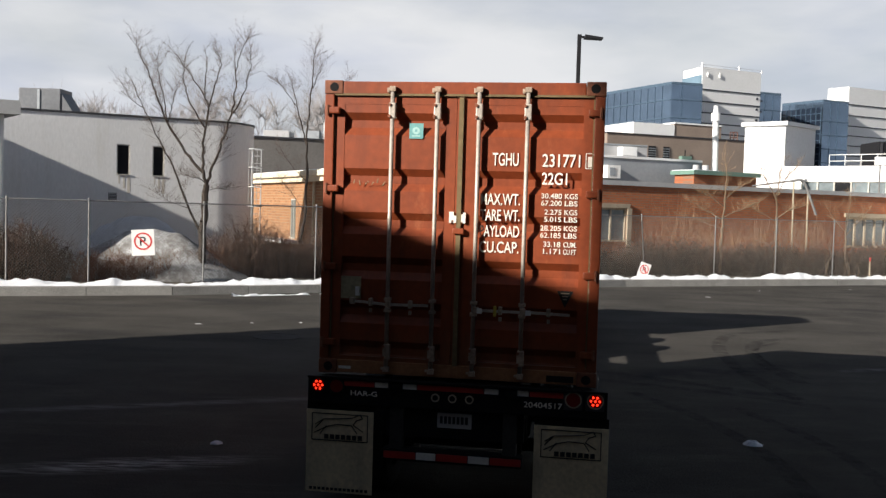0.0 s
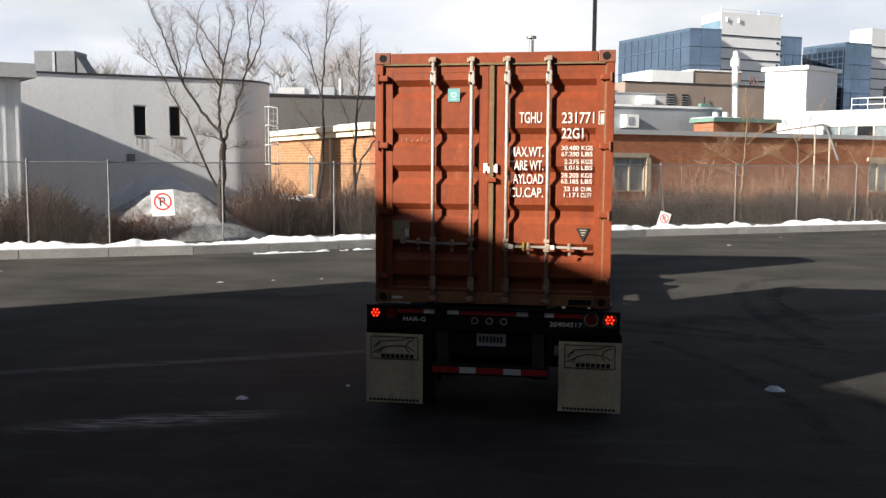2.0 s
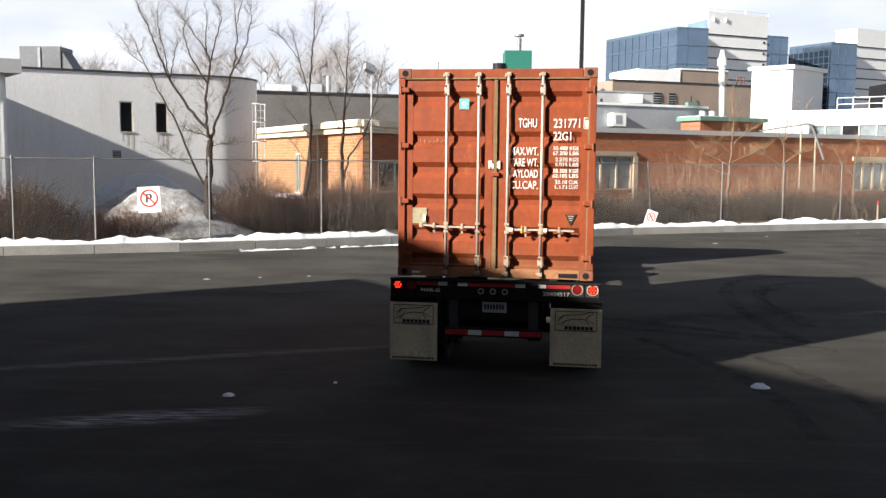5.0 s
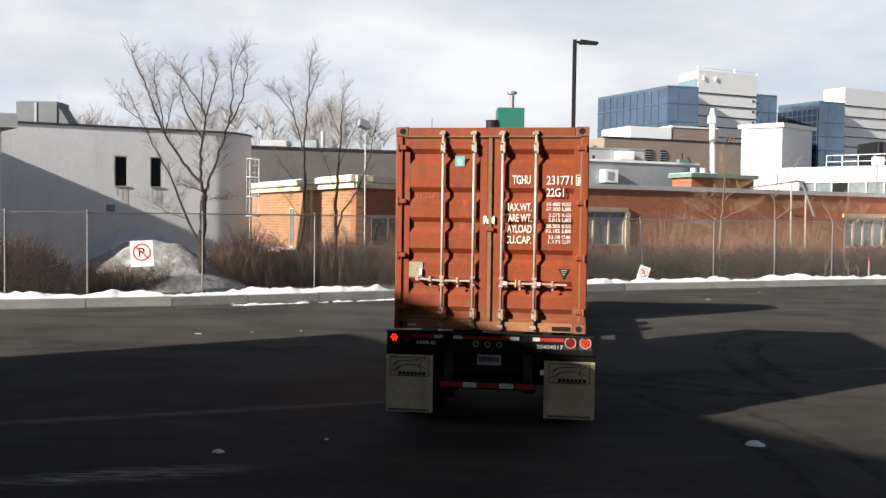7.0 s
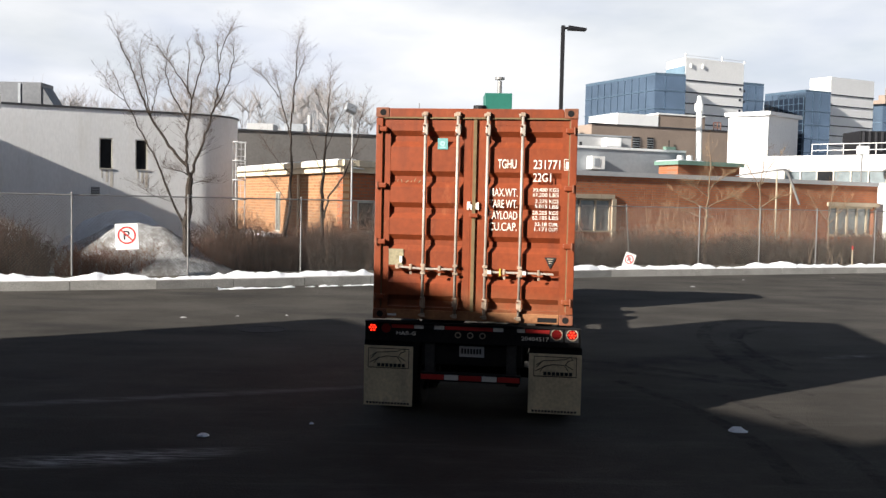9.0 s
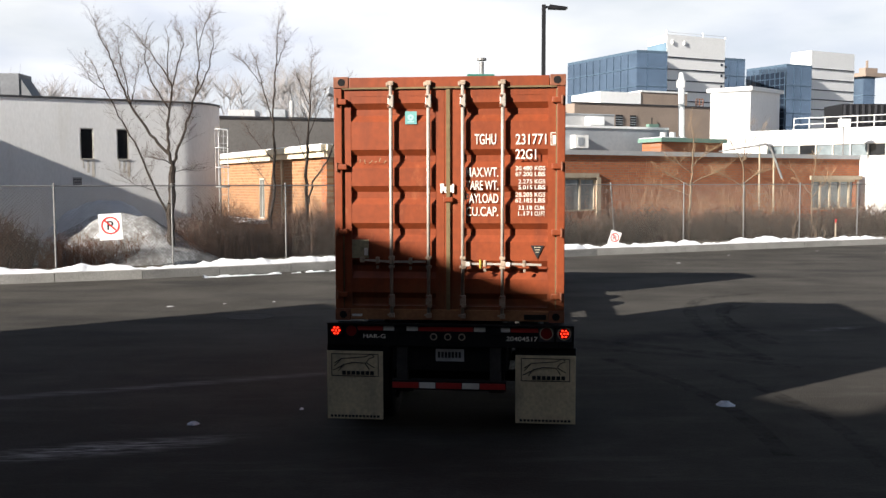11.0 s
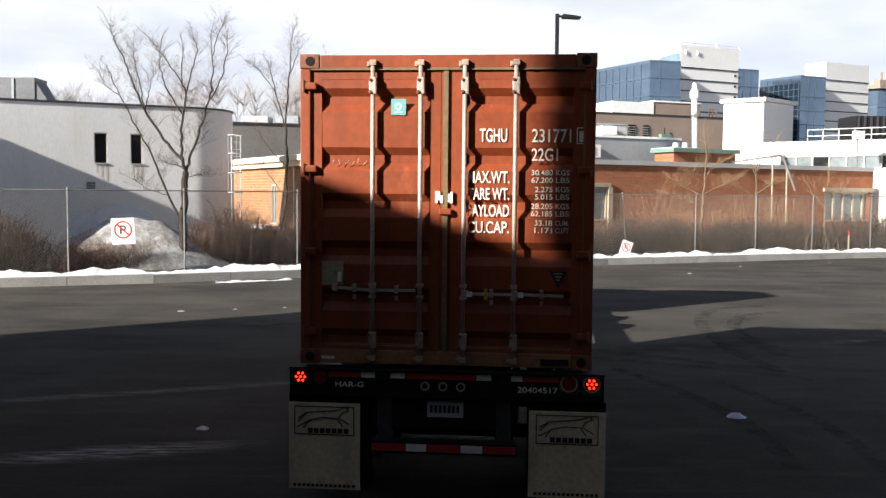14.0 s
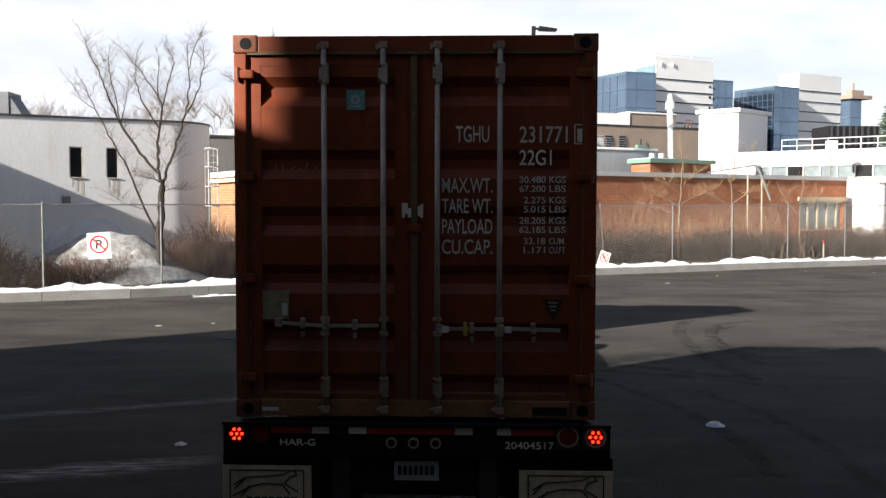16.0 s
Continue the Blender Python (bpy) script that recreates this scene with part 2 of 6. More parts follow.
BLACK_IRON = mat("black_steel", (0.014, 0.014, 0.016), rough=0.6, spec=0.2)
BLUE_GLASS = mat("blue_curtain_glass", (0.15, 0.21, 0.285), rough=0.12, metal=0.8, vary=0.18, scale=0.07, fine=0.3, bump=0)
PALE_GLASS = mat("pale_curtain_glass", (0.36, 0.52, 0.62), rough=0.12, metal=0.7, vary=0.15, scale=0.07, fine=0.3, bump=0)
DARK_GLASS = mat("dark_curtain_glass", (0.012, 0.018, 0.03), rough=0.2, vary=0.3, scale=0.1, fine=0.4, bump=0)
MULLION = mat("mullion_blue", (0.095, 0.145, 0.20), rough=0.3, metal=0.4, bump=0)
PANE = mat("window_glass_dark", (0.015, 0.016, 0.018), rough=0.08, vary=0.2, bump=0)
PANE_GREY = mat("window_glass_grey", (0.16, 0.19, 0.20), rough=0.2, vary=0.25, scale=0.6, fine=3, bump=0)
CAST_RUST = mat("rusty_pipe", (0.16, 0.075, 0.05), rough=0.8, vary=0.3)
FIR = mat("fir_needles", (0.05, 0.075, 0.05), rough=0.9, vary=0.3, bump=0)
WHITE_PAINT = mat("white_paint", (0.80, 0.79, 0.76), rough=0.6, vary=0.06, bump=0)
RED_PAINT = mat("red_sign_paint", (0.62, 0.05, 0.045), rough=0.5, vary=0.05, bump=0)
BLACK_PAINT = mat("black_paint", (0.02, 0.02, 0.02), rough=0.5, vary=0.05, bump=0)
LITTER = mat("litter_plastic", (0.75, 0.76, 0.78), rough=0.4, vary=0.1)
BOX_RED = mat("container_paint", (0.225, 0.047, 0.0145), rough=0.5, spec=0.35, vary=0.16, scale=1.3, fine=18, bump=0.06)
stain_or_shade(BOX_RED, (0.10, 0.028, 0.016), None, None, 0, 0.7, scale=2.2, stretch=(1.6, 1, 0.3), lo=0.50, hi=0.72)
stain_or_shade(BOX_RED, (0.34, 0.11, 0.045), None, None, 0, 0.6, scale=5.0, stretch=(1.5, 1, 0.7), lo=0.60, hi=0.74)
stain_or_shade(BOX_RED, (0.20, 0.105, 0.05), (0, 0, 1.28), (1.9, 1.0, 0.42), 0, 0.95, scale=3.5, stretch=(1, 1, 0.6), lo=0.3, hi=0.55)
BOX_DIRT = mat("dusty_container_paint", (0.30, 0.135, 0.06), rough=0.8, vary=0.25, scale=3, fine=25, bump=0.1)
SEAL_GREEN = mat("faded_door_gasket", (0.17, 0.12, 0.06), rough=0.9, vary=0.25, scale=2, fine=20)
ROD = mat("dull_galvanised_rod", (0.46, 0.40, 0.34), rough=0.5, metal=0.35, vary=0.22, scale=6, fine=40)
WORN_CAM = mat("rusty_galvanised_fitting", (0.36, 0.27, 0.20), rough=0.65, metal=0.2, vary=0.4, scale=9, fine=45)
OLD_IRON = mat("worn_dark_iron", (0.05, 0.047, 0.045), rough=0.85, spec=0.15, vary=0.4, scale=6, fine=40, bump=0.4)
CAST = mat("worn_casting", (0.20, 0.07, 0.035), rough=0.7, vary=0.3, scale=5, fine=30)
PITCH_BLACK = mat("pitch_black", (0.006, 0.005, 0.005), rough=0.9, bump=0)
STENCIL = mat("cream_stencil_paint", (0.80, 0.74, 0.64), rough=0.7, vary=0.12, scale=8, fine=60, bump=0)
SEAL_BLUE = mat("teal_sticker", (0.15, 0.35, 0.34), rough=0.5, vary=0.1)
SEAL_PALE = mat("pale_sticker", (0.35, 0.55, 0.52), rough=0.5)
SEAL_YELLOW = mat("yellow_seal_plastic", (0.45, 0.33, 0.05), rough=0.5, vary=0.1)
OLD_PLATE = mat("faded_plate", (0.28, 0.24, 0.15), rough=0.8, vary=0.3, scale=6, fine=30)
CHASSIS = mat("black_chassis_paint", (0.011, 0.010, 0.010), rough=0.7, spec=0.15, vary=0.3, scale=2, fine=20, bump=0.1)
TAPE_RED = mat("red_reflective_tape", (0.40, 0.03, 0.028), rough=0.35, vary=0.1, bump=0)
TAPE_WHITE = mat("white_reflective_tape", (0.70, 0.68, 0.63), rough=0.35, vary=0.1, bump=0)
FLAP = mat("dusty_flap_rubber", (0.66, 0.55, 0.36), rough=0.85, vary=0.2, scale=2.5, fine=25, bump=0.1)
stain_or_shade(FLAP, (0.30, 0.26, 0.19), None, None, 0, 0.7, scale=3, stretch=(1.5, 1, 0.4), lo=0.5, hi=0.7)
RUBBER = mat("tyre_rubber", (0.02, 0.02, 0.02), rough=0.9, vary=0.2)
LENS = mat("red_lamp_lens", (0.17, 0.01, 0.01), rough=0.25, vary=0.1, bump=0)
GLOW = mat("glowing_red_diode", (0.8, 0.03, 0.01), rough=0.3, bump=0, emit=(1.0, 0.025, 0.008, 2.0))
CAB_PAINT = mat("white_cab_paint", (0.7, 0.7, 0.7), rough=0.35, vary=0.05)
DULL_RIM = mat("grimy_wheel_disc", (0.03, 0.028, 0.026), rough=0.8, vary=0.3)
POST_GREY = mat("scuffed_chassis_steel", (0.035, 0.032, 0.03), rough=0.6, vary=0.4, scale=5, fine=30)
STEEL_RIM = mat("steel_rim", (0.5, 0.5, 0.5), rough=0.4, metal=0.8)
# unseen walls, coloured dark so that they bounce little light into the yard
WAREHOUSE = mat("warehouse_cladding", (0.10, 0.095, 0.09), rough=0.7, vary=0.08, scale=0.5)


# ---- building blocks ----
class Shape:
    def __init__(self):
        self.v, self.f = [], []

    def box(self, x0, x1, y0, y1, z0, z1):
        n = len(self.v)
        self.v += [(x, y, z) for z in (z0, z1) for x, y in ((x0, y0), (x1, y0), (x1, y1), (x0, y1))]
        self.f += [tuple(n + i for i in q) for q in ((3, 2, 1, 0), (4, 5, 6, 7), (0, 1, 5, 4), (1, 2, 6, 5), (2, 3, 7, 6), (3, 0, 4, 7))]
        return self

    def prism(self, foot, z0, z1):
        """An upright prism over a counter-clockwise footprint."""
        n, k = len(self.v), len(foot)
        self.v += [(x, y, z0) for x, y in foot] + [(x, y, z1) for x, y in foot]
        self.f += [tuple(range(n + k - 1, n - 1, -1)), tuple(range(n + k, n + 2 * k))]
        self.f += [(n + i, n + (i + 1) % k, n + k + (i + 1) % k, n + k + i) for i in range(k)]
        return self

    def along(self, a, b, s0, s1, z0, z1, out0, out1):
        """A box on the wall that runs from a to b (in plan), s along it, out towards its right-hand side."""
        d = (Vector(b) - Vector(a)).normalized()
        n = Vector((d.y, -d.x))
        p = [Vector(a) + d * s + n * o for s, o in ((s0, out1), (s1, out1), (s1, out0), (s0, out0))]
        return self.prism([(q.x, q.y) for q in p], z0, z1)

    def tube(self, p, q, r0, r1=None, n=6, caps=True):
        p, q = Vector(p), Vector(q)
        r1 = r0 if r1 is None else r1
        d = (q - p).normalized()
        u = d.orthogonal().normalized()
        w = d.cross(u)
        k = len(self.v)
        for c, r in ((p, r0), (q, r1)):
            self.v += [tuple(c + (u * math.cos(a) + w * math.sin(a)) * r) for a in [2 * math.pi * i / n for i in range(n)]]
        self.f += [(k + i, k + (i + 1) % n, k + n + (i + 1) % n, k + n + i) for i in range(n)]
        if caps:
            self.f += [tuple(range(k + n - 1, k - 1, -1)), tuple(range(k + n, k + 2 * n))]
        return self

    def ring(self, c, axis, r_in, r_out, depth, n=24):
        c, d = Vector(c), Vector(axis).normalized()
        u = d.orthogonal().normalized()
        w = d.cross(u)
        k = len(self.v)
        for i in range(n):
            a = 2 * math.pi * i / n
            e = u * math.cos(a) + w * math.sin(a)
            self.v += [tuple(c + e * r_in), tuple(c + e * r_out), tuple(c + e * r_out + d * depth), tuple(c + e * r_in + d * depth)]
        for i in range(n):
            a, b = k + 4 * i, k + 4 * ((i + 1) % n)
            self.f += [(a + j, a + (j + 1) % 4, b + (j + 1) % 4, b + j) for j in range(4)]
        return self

    def sweep(self, section, path):
        """Joins one closed section per path point: path points are (origin, u, w) and the section is in u, w."""
        k, m = len(self.v), len(section)
        for o, u, w in path:
            self.v += [tuple(Vector(o) + Vector(u) * a + Vector(w) * b) for a, b in section]
        for i in range(len(path) - 1):
            a, b = k + i * m, k + (i + 1) * m
            self.f += [(a + j, a + (j + 1) % m, b + (j + 1) % m, b + j) for j in range(m)]
        e = k + (len(path) - 1) * m
        self.f += [tuple(range(k + m - 1, k - 1, -1)), tuple(range(e, e + m))]
        return self


def part(name, shape, material, parent=None, label="", bevel=0.0, smooth=False):
    me = bpy.data.meshes.new(name)
    me.from_pydata(shape.v, [], shape.f)
    bm = bmesh.new()
    bm.from_mesh(me)
    if len(bm.faces) < 4000:
        bmesh.ops.recalc_face_normals(bm, faces=bm.faces)
    if bevel:
        bmesh.ops.bevel(bm, geom=bm.edges, offset=bevel, segments=2, affect="EDGES", profile=0.6)
    bm.to_mesh(me)
    bm.free()
    me.materials.append(material)
    if smooth:
        me.shade_smooth()
    ob = new(name, me)
    if parent is not None:
        ob.parent = parent
    if label:
        ob["label"] = label
    return ob


def thing(name, label, category, group="", kind="", at=(0, 0, 0)):
    ob = new(name)
    ob.location = at
    return tagged(ob, label, category, group, kind)


def solo(name, shape, material, label, category, group="", kind="", bevel=0.0, smooth=False):
    return tagged(part(name, shape, material, None, "", bevel, smooth), label, category, group, kind)


def lettering(name, text, x, z, height, width, parent, material, y=-0.004, label=""):
    """Flat letters on the container's rear face, x and z at their lower left."""
    cu = bpy.data.curves.new(name, "FONT")
    cu.body, cu.size, cu.extrude, cu.offset = text, 1.0, 0.002, 0.008
    tmp = new(name, cu)
    me = bpy.data.meshes.new_from_object(tmp.evaluated_get(bpy.context.evaluated_depsgraph_get()))
    bpy.data.objects.remove(tmp)
    xs, ys = [v.co.x for v in me.vertices], [v.co.y for v in me.vertices]
    sx, sy = width / (max(xs) - min(xs)), height / (max(ys) - min(ys))
    x_min, y_min = min(xs), min(ys)
    for v in me.vertices:
        v.co = Vector((x + (v.co.x - x_min) * sx, y - v.co.z, z + (v.co.y - y_min) * sy))
    me.materials.clear()
    me.materials.append(material)
    ob = new(name, me)
    ob.parent = parent
    if label:
        ob["label"] = label
    return ob


def wall_with_openings(shape, a, b, z0, z1, thick, openings):
    """One wall from a to b in plan, thick towards the back, with rectangular holes (s0, s1, z0, z1)."""
    a, b = Vector(a), Vector(b)
    d = (b - a).normalized()
    n = Vector((-d.y, d.x)) * thick
    ss = sorted({0.0, (b - a).length, *[o[0] for o in openings], *[o[1] for o in openings]})
    zs = sorted({z0, z1, *[o[2] for o in openings], *[o[3] for o in openings]})
    k, m = len(shape.v), len(zs)
    for layer in (0, 1):
        shape.v += [(*(a + d * s + n * layer), z) for s in ss for z in zs]
    off = len(ss) * m

    def solid(i, j):
        if not (0 <= i < len(ss) - 1 and 0 <= j < m - 1):
            return False
        return not any(o[0] - 1e-6 <= ss[i] and ss[i + 1] <= o[1] + 1e-6 and o[2] - 1e-6 <= zs[j] and zs[j + 1] <= o[3] + 1e-6 for o in openings)

    for i in range(len(ss) - 1):
        for j in range(m - 1):
            if not solid(i, j):
                continue
            p, q, r, s = k + i * m + j, k + (i + 1) * m + j, k + (i + 1) * m + j + 1, k + i * m + j + 1
            shape.f += [(p, q, r, s), (off + s, off + r, off + q, off + p)]
            for (u, w), (di, dj) in (((p, q), (0, -1)), ((q, r), (1, 0)), ((r, s), (0, 1)), ((s, p), (-1, 0))):
                if not solid(i + di, j + dj):
                    shape.f.append((w, u, off + u, off + w))
    return shape


def window_in(parent, a, b, s0, s1, z0, z1, pane, frame_mat, bars=0, depth=0.12, fw=0.06, label=""):
    win = part("window", Shape().along(a, b, s0, s1, z0, z0 + fw, -depth - 0.05, 0.04), frame_mat, parent, label)
    fr = Shape()
    fr.along(a, b, s0, s0 + fw, z0 + fw, z1, -depth - 0.05, -0.02).along(a, b, s1 - fw, s1, z0 + fw, z1, -depth - 0.05, -0.02)
    fr.along(a, b, s0 + fw, s1 - fw, z1 - fw, z1, -depth - 0.05, -0.02)
    for i in range(bars):
        s = s0 + (s1 - s0) * (i + 1) / (bars + 1)
        fr.along(a, b, s - fw / 2, s + fw / 2, z0 + fw, z1 - fw, -depth - 0.05, -0.03)
    part("frame", fr, frame_mat, win)
    part("pane", Shape().along(a, b, s0 + fw, s1 - fw, z0 + fw, z1 - fw, -depth - 0.03, -depth), pane, win)
    return win


# ---- ground, kerb, snow, fence line ----
KERB = [(-70, 3), (-40, 14.5), (-12.2, 25.3), (-7.8, 26.9), (-1.8, 30.0), (7.0, 34.9), (18.6, 39.6), (40, 47.5), (90, 62)]


def offset_line(line, d):
    out = []
    for i, p in enumerate(line):
        a, b = Vector(line[max(i - 1, 0)]), Vector(line[min(i + 1, len(line) - 1)])
        t = (b - a).normalized()
        out.append(Vector(p) + Vector((-t.y, t.x)) * d)
    return out


def finer(line, step):
    out = []
    for a, b in zip(line, line[1:]):
        a, b = Vector(a), Vector(b)
        k = max(1, int((b - a).length / step))
        out += [a.lerp(b, i / k) for i in range(k)]
    return out + [Vector(line[-1])]


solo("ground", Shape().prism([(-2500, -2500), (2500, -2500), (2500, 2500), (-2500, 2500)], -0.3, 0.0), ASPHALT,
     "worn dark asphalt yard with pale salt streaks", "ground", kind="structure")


def strip(name, d0, d1, z0, z1, material, label, category, kind="structure", step=2.0):
    a, b = finer(offset_line(KERB, d0), step), finer(offset_line(KERB, d1), step)
    n = min(len(a), len(b))
    s = Shape()
    for i in range(n - 1):
        k = len(s.v)
        p = [a[i], a[i + 1], b[i + 1], b[i]]
        s.v += [(q.x, q.y, z0) for q in p] + [(q.x, q.y, z1) for q in p]
        s.f += [(k, k + 1, k + 5, k + 4), (k + 4, k + 5, k + 6, k + 7), (k + 2, k + 3, k + 7, k + 6)]
    return solo(name, s, material, label, category, kind=kind)


kerb_a, kerb_b = offset_line(KERB, 0.0), offset_line(KERB, 0.28)
kerb = thing("kerb", "grey weathered concrete kerb along the yard", "kerb", kind="structure")
stones_a, stones_b = finer(kerb_a, 1.9), finer(kerb_b, 1.9)
for i in range(min(len(stones_a), len(stones_b)) - 1):
    p, q, r, s_ = stones_a[i], stones_a[i + 1], stones_b[i + 1], stones_b[i]
    if p.x < -30 or p.x > 45:
        continue
    g = (q - p).normalized() * 0.008
    part("kerb_stone", Shape().prism([(p.x + g.x, p.y + g.y), (q.x - g.x, q.y - g.y), (r.x - g.x, r.y - g.y), (s_.x + g.x, s_.y + g.y)], -0.1, 0.25 + random.uniform(-0.012, 0.012)), CONCRETE, kerb)
strip("pavement", 0.28, 1.0, 0.02, 0.22, CONCRETE, "grey concrete strip behind the kerb", "pavement")
strip("verge", 1.0, 30.0, 0.02, 0.2, EARTH, "bare brown winter earth behind the fence", "ground")


def snow_ridge(name, line, d, half, height, base_z, label, seed):
    """A lumpy ridge of shovelled snow that follows the kerb."""
    pts = finer(offset_line(line, d), 0.12)
    s = Shape()
    prof = (-1.0, -0.75, -0.4, 0.0, 0.4, 0.75, 1.0)
    for i, p in enumerate(pts):
        t = (pts[min(i + 1, len(pts) - 1)] - pts[max(i - 1, 0)]).normalized()
        nrm = Vector((-t.y, t.x))
        lump = max(0.05, 0.45 + 1.3 * (noise.noise((p.x * 0.45 + seed, p.y * 0.45, 0)) + 0.35) + 0.8 * noise.noise((p.x * 1.7, p.y * 1.7, seed)))
        w = half * (0.7 + 0.5 * noise.noise((p.x * 0.3, 7 + seed, p.y * 0.3)))
        for c in prof:
            q = p + nrm * (c * w)
            z = base_z + max(0.0, height * lump * (1 - c * c) ** 0.7) + 0.09 * noise.noise((q.x * 3.5, q.y * 3.5, seed)) + 0.04 * noise.noise((q.x * 9, q.y * 9, seed))
            s.v.append((q.x, q.y, z if abs(c) < 0.99 else base_z - 0.03))
    m = len(prof)
    for i in range(len(pts) - 1):
        s.f += [(i * m + j, (i + 1) * m + j, (i + 1) * m + j + 1, i * m + j + 1) for j in range(m - 1)]
    return solo(name, s, SNOW, label, "snow", kind="stuff", smooth=True)


NEAR_KERB = [(-26, 19.8), (-12.2, 25.3), (-7.8, 26.9), (-1.8, 30.0), (7.0, 34.9), (18.6, 39.6), (36, 46.0)]
snow_ridge("snow_bank", NEAR_KERB, 0.78, 0.5, 0.14, 0.2, "low ridge of lumpy white snow behind the kerb", 3.0)
snow_ridge("gutter_snow", [(-6.2, 27.3), (-1.8, 29.8), (0.5, 31.1)], -0.2, 0.17, 0.02, -0.012, "thin strip of packed snow in the gutter", 9.0)


def snow_mound(name, c, rx, ry, h, label, material, seed):
    s = Shape()
    n, k = 56, 20
    for j in range(k + 1):
        r = j / k
        for i in range(n):
            a = 2 * math.pi * i / n
            x, y = c[0] + rx * r * math.cos(a), c[1] + ry * r * math.sin(a)
            z = h * (math.cos(min(1.0, r) * math.pi / 2) ** 1.25)
            z += (0.28 * noise.noise((x * 0.8, y * 0.8, seed)) + 0.13 * noise.noise((x * 2.6, y * 2.6, seed)) + 0.05 * noise.noise((x * 7, y * 7, seed))) * (1 - r * 0.6)
            s.v.append((x, y, max(0.05, z) + 0.06 if j < k else 0.03))
    for j in range(k):
        s.f += [(j * n + i, (j + 1) * n + i, (j + 1) * n + (i + 1) % n, j * n + (i + 1) % n) for i in range(n)]
    return solo(name, s, material, label, "snow", kind="stuff", smooth=True)


snow_mound("snow_mound", (-9.7, 30.7), 3.7, 1.9, 1.7, "large mound of dirty old snow behind the chain-link fence", DIRTY_SNOW, 1.0)
snow_mound("snow_mound", (-10.5, 32.0), 3.2, 1.5, 2.1, "white top of an old snow heap behind the fence", SHADED_GREY_SNOW, 4.0)

FENCE = [(-30, 20.6), (-12.9, 26.6), (-10.3, 27.5), (-4.5, 31.3), (8.4, 38.0), (20.5, 42.6), (40, 49.5)]


def on_fence(ratio):
    """Where a sight line with that x to y ratio meets the fence."""
    for a, b in zip(FENCE, FENCE[1:]):
        a, b = Vector(a), Vector(b)
        den = (b.x - a.x) - ratio * (b.y - a.y)
        u = (ratio * a.y - a.x) / den
        if 0 <= u <= 1:
            return a.lerp(b, u)


fence = thing("chain_link_fence", "tall galvanised chain-link fence with thin round posts", "fence")
post_ratio = (-0.60, -0.470, -0.381, -0.257, -0.136, -0.01, 0.11, 0.2205, 0.295, 0.361, 0.423, 0.487, 0.55, 0.62)
posts = [on_fence(r) for r in post_ratio]
for i, p in enumerate(posts):
    lean = 0.22 if post_ratio[i] == 0.2205 else 0.0
    post = part("post", Shape().tube((p.x, p.y, 0.0), (p.x - lean, p.y, 2.72), 0.026, n=10), GALV, fence)
    part("cap", Shape().tube((p.x - lean, p.y, 2.72), (p.x - lean, p.y, 2.77), 0.045, 0.015, n=10), GALV, post)
for a, b in zip(posts, posts[1:]):
    part("top_rail", Shape().tube((a.x, a.y, 2.68), (b.x, b.y, 2.68), 0.019, n=8), GALV, fence)
    mesh = Shape()
    length = (b - a).length
    d = (b - a) / length
    rise, z0, z1 = 2.55, 0.12, 2.72
    step = 0.1
    k = int((length + rise) / step)
    for i in range(k + 1):
        for sgn in (1, -1):
            u0 = i * step - rise if sgn > 0 else i * step
            lo_u, hi_u = u0, u0 + sgn * rise
            pts = []
            for u, z in ((lo_u, z0), (hi_u, z1)):
                cu = min(max(u, 0.0), length)
                if abs(hi_u - lo_u) > 0:
                    zz = z0 + (z1 - z0) * (cu - lo_u) / (hi_u - lo_u)
                pts.append((a.x + d.x * cu, a.y + d.y * cu, zz))
            if (Vector(pts[0]) - Vector(pts[1])).length > 0.05 and z0 - 0.01 <= min(pts[0][2], pts[1][2]) and max(pts[0][2], pts[1][2]) <= z1 + 0.01:
                mesh.tube(pts[0], pts[1], 0.0036, n=3, caps=False)
    part("wire_mesh", mesh, WIRE, fence)


# ---- signs on the fence ----
def no_parking_sign(c, w, h, yaw, lean):
    s = thing("no_parking_sign", "white no-parking sign with a red ring, on the chain-link fence", "sign", "no-parking signs")
    s.matrix_basis = pose(*c, 0, lean, yaw)
    part("plate", Shape().box(-w / 2, w / 2, 0, 0.012, -h / 2, h / 2), WHITE_PAINT, s, bevel=0.004)
    part("ring", Shape().ring((0, -0.006, h * 0.05), (0, 1, 0), w * 0.33, w * 0.40, 0.006, 32), RED_PAINT, s)
    bar = Shape().box(-w * 0.34, w * 0.34, -0.009, -0.003, -0.022, 0.022)
    r = Matrix.Rotation(radians(45), 4, "Y")
    bar.v = [tuple(r @ Vector(v) + Vector((0, 0, h * 0.05))) for v in bar.v]
    part("slash", bar, RED_PAINT, s)
    lettering("letter", "P", -w * 0.14, h * 0.05 - w * 0.2, w * 0.4, w * 0.27, s, BLACK_PAINT, y=-0.003)
    return s


no_parking_sign((-8.96, 27.8, 1.47), 0.66, 0.78, 8, -3)
no_parking_sign((8.15, 37.1, 0.52), 0.46, 0.58, 10, 18)

# ---- white ribbed building ----
WA, WB = (-30.4, 20.2), (-13.35, 28.2)
shed = thing("white_metal_building", "white ribbed sheet-metal building with a grey overhanging eave", "building")
side_end = (-19.0, 35.0)
part("wall", Shape().prism([WA, WB, side_end, (-36, 27.5)], 0.0, 5.2), WHITE_SHEET, shed)
for i in range(46):
    s0 = 18.7 - i * 0.36
    part("rib", Shape().along(WA, WB, s0 - 0.05, s0 + 0.05, 0.1, 5.19, 0.003, 0.11), WHITE_SHEET, shed)
wd = (Vector(WB) - Vector(WA)).normalized()
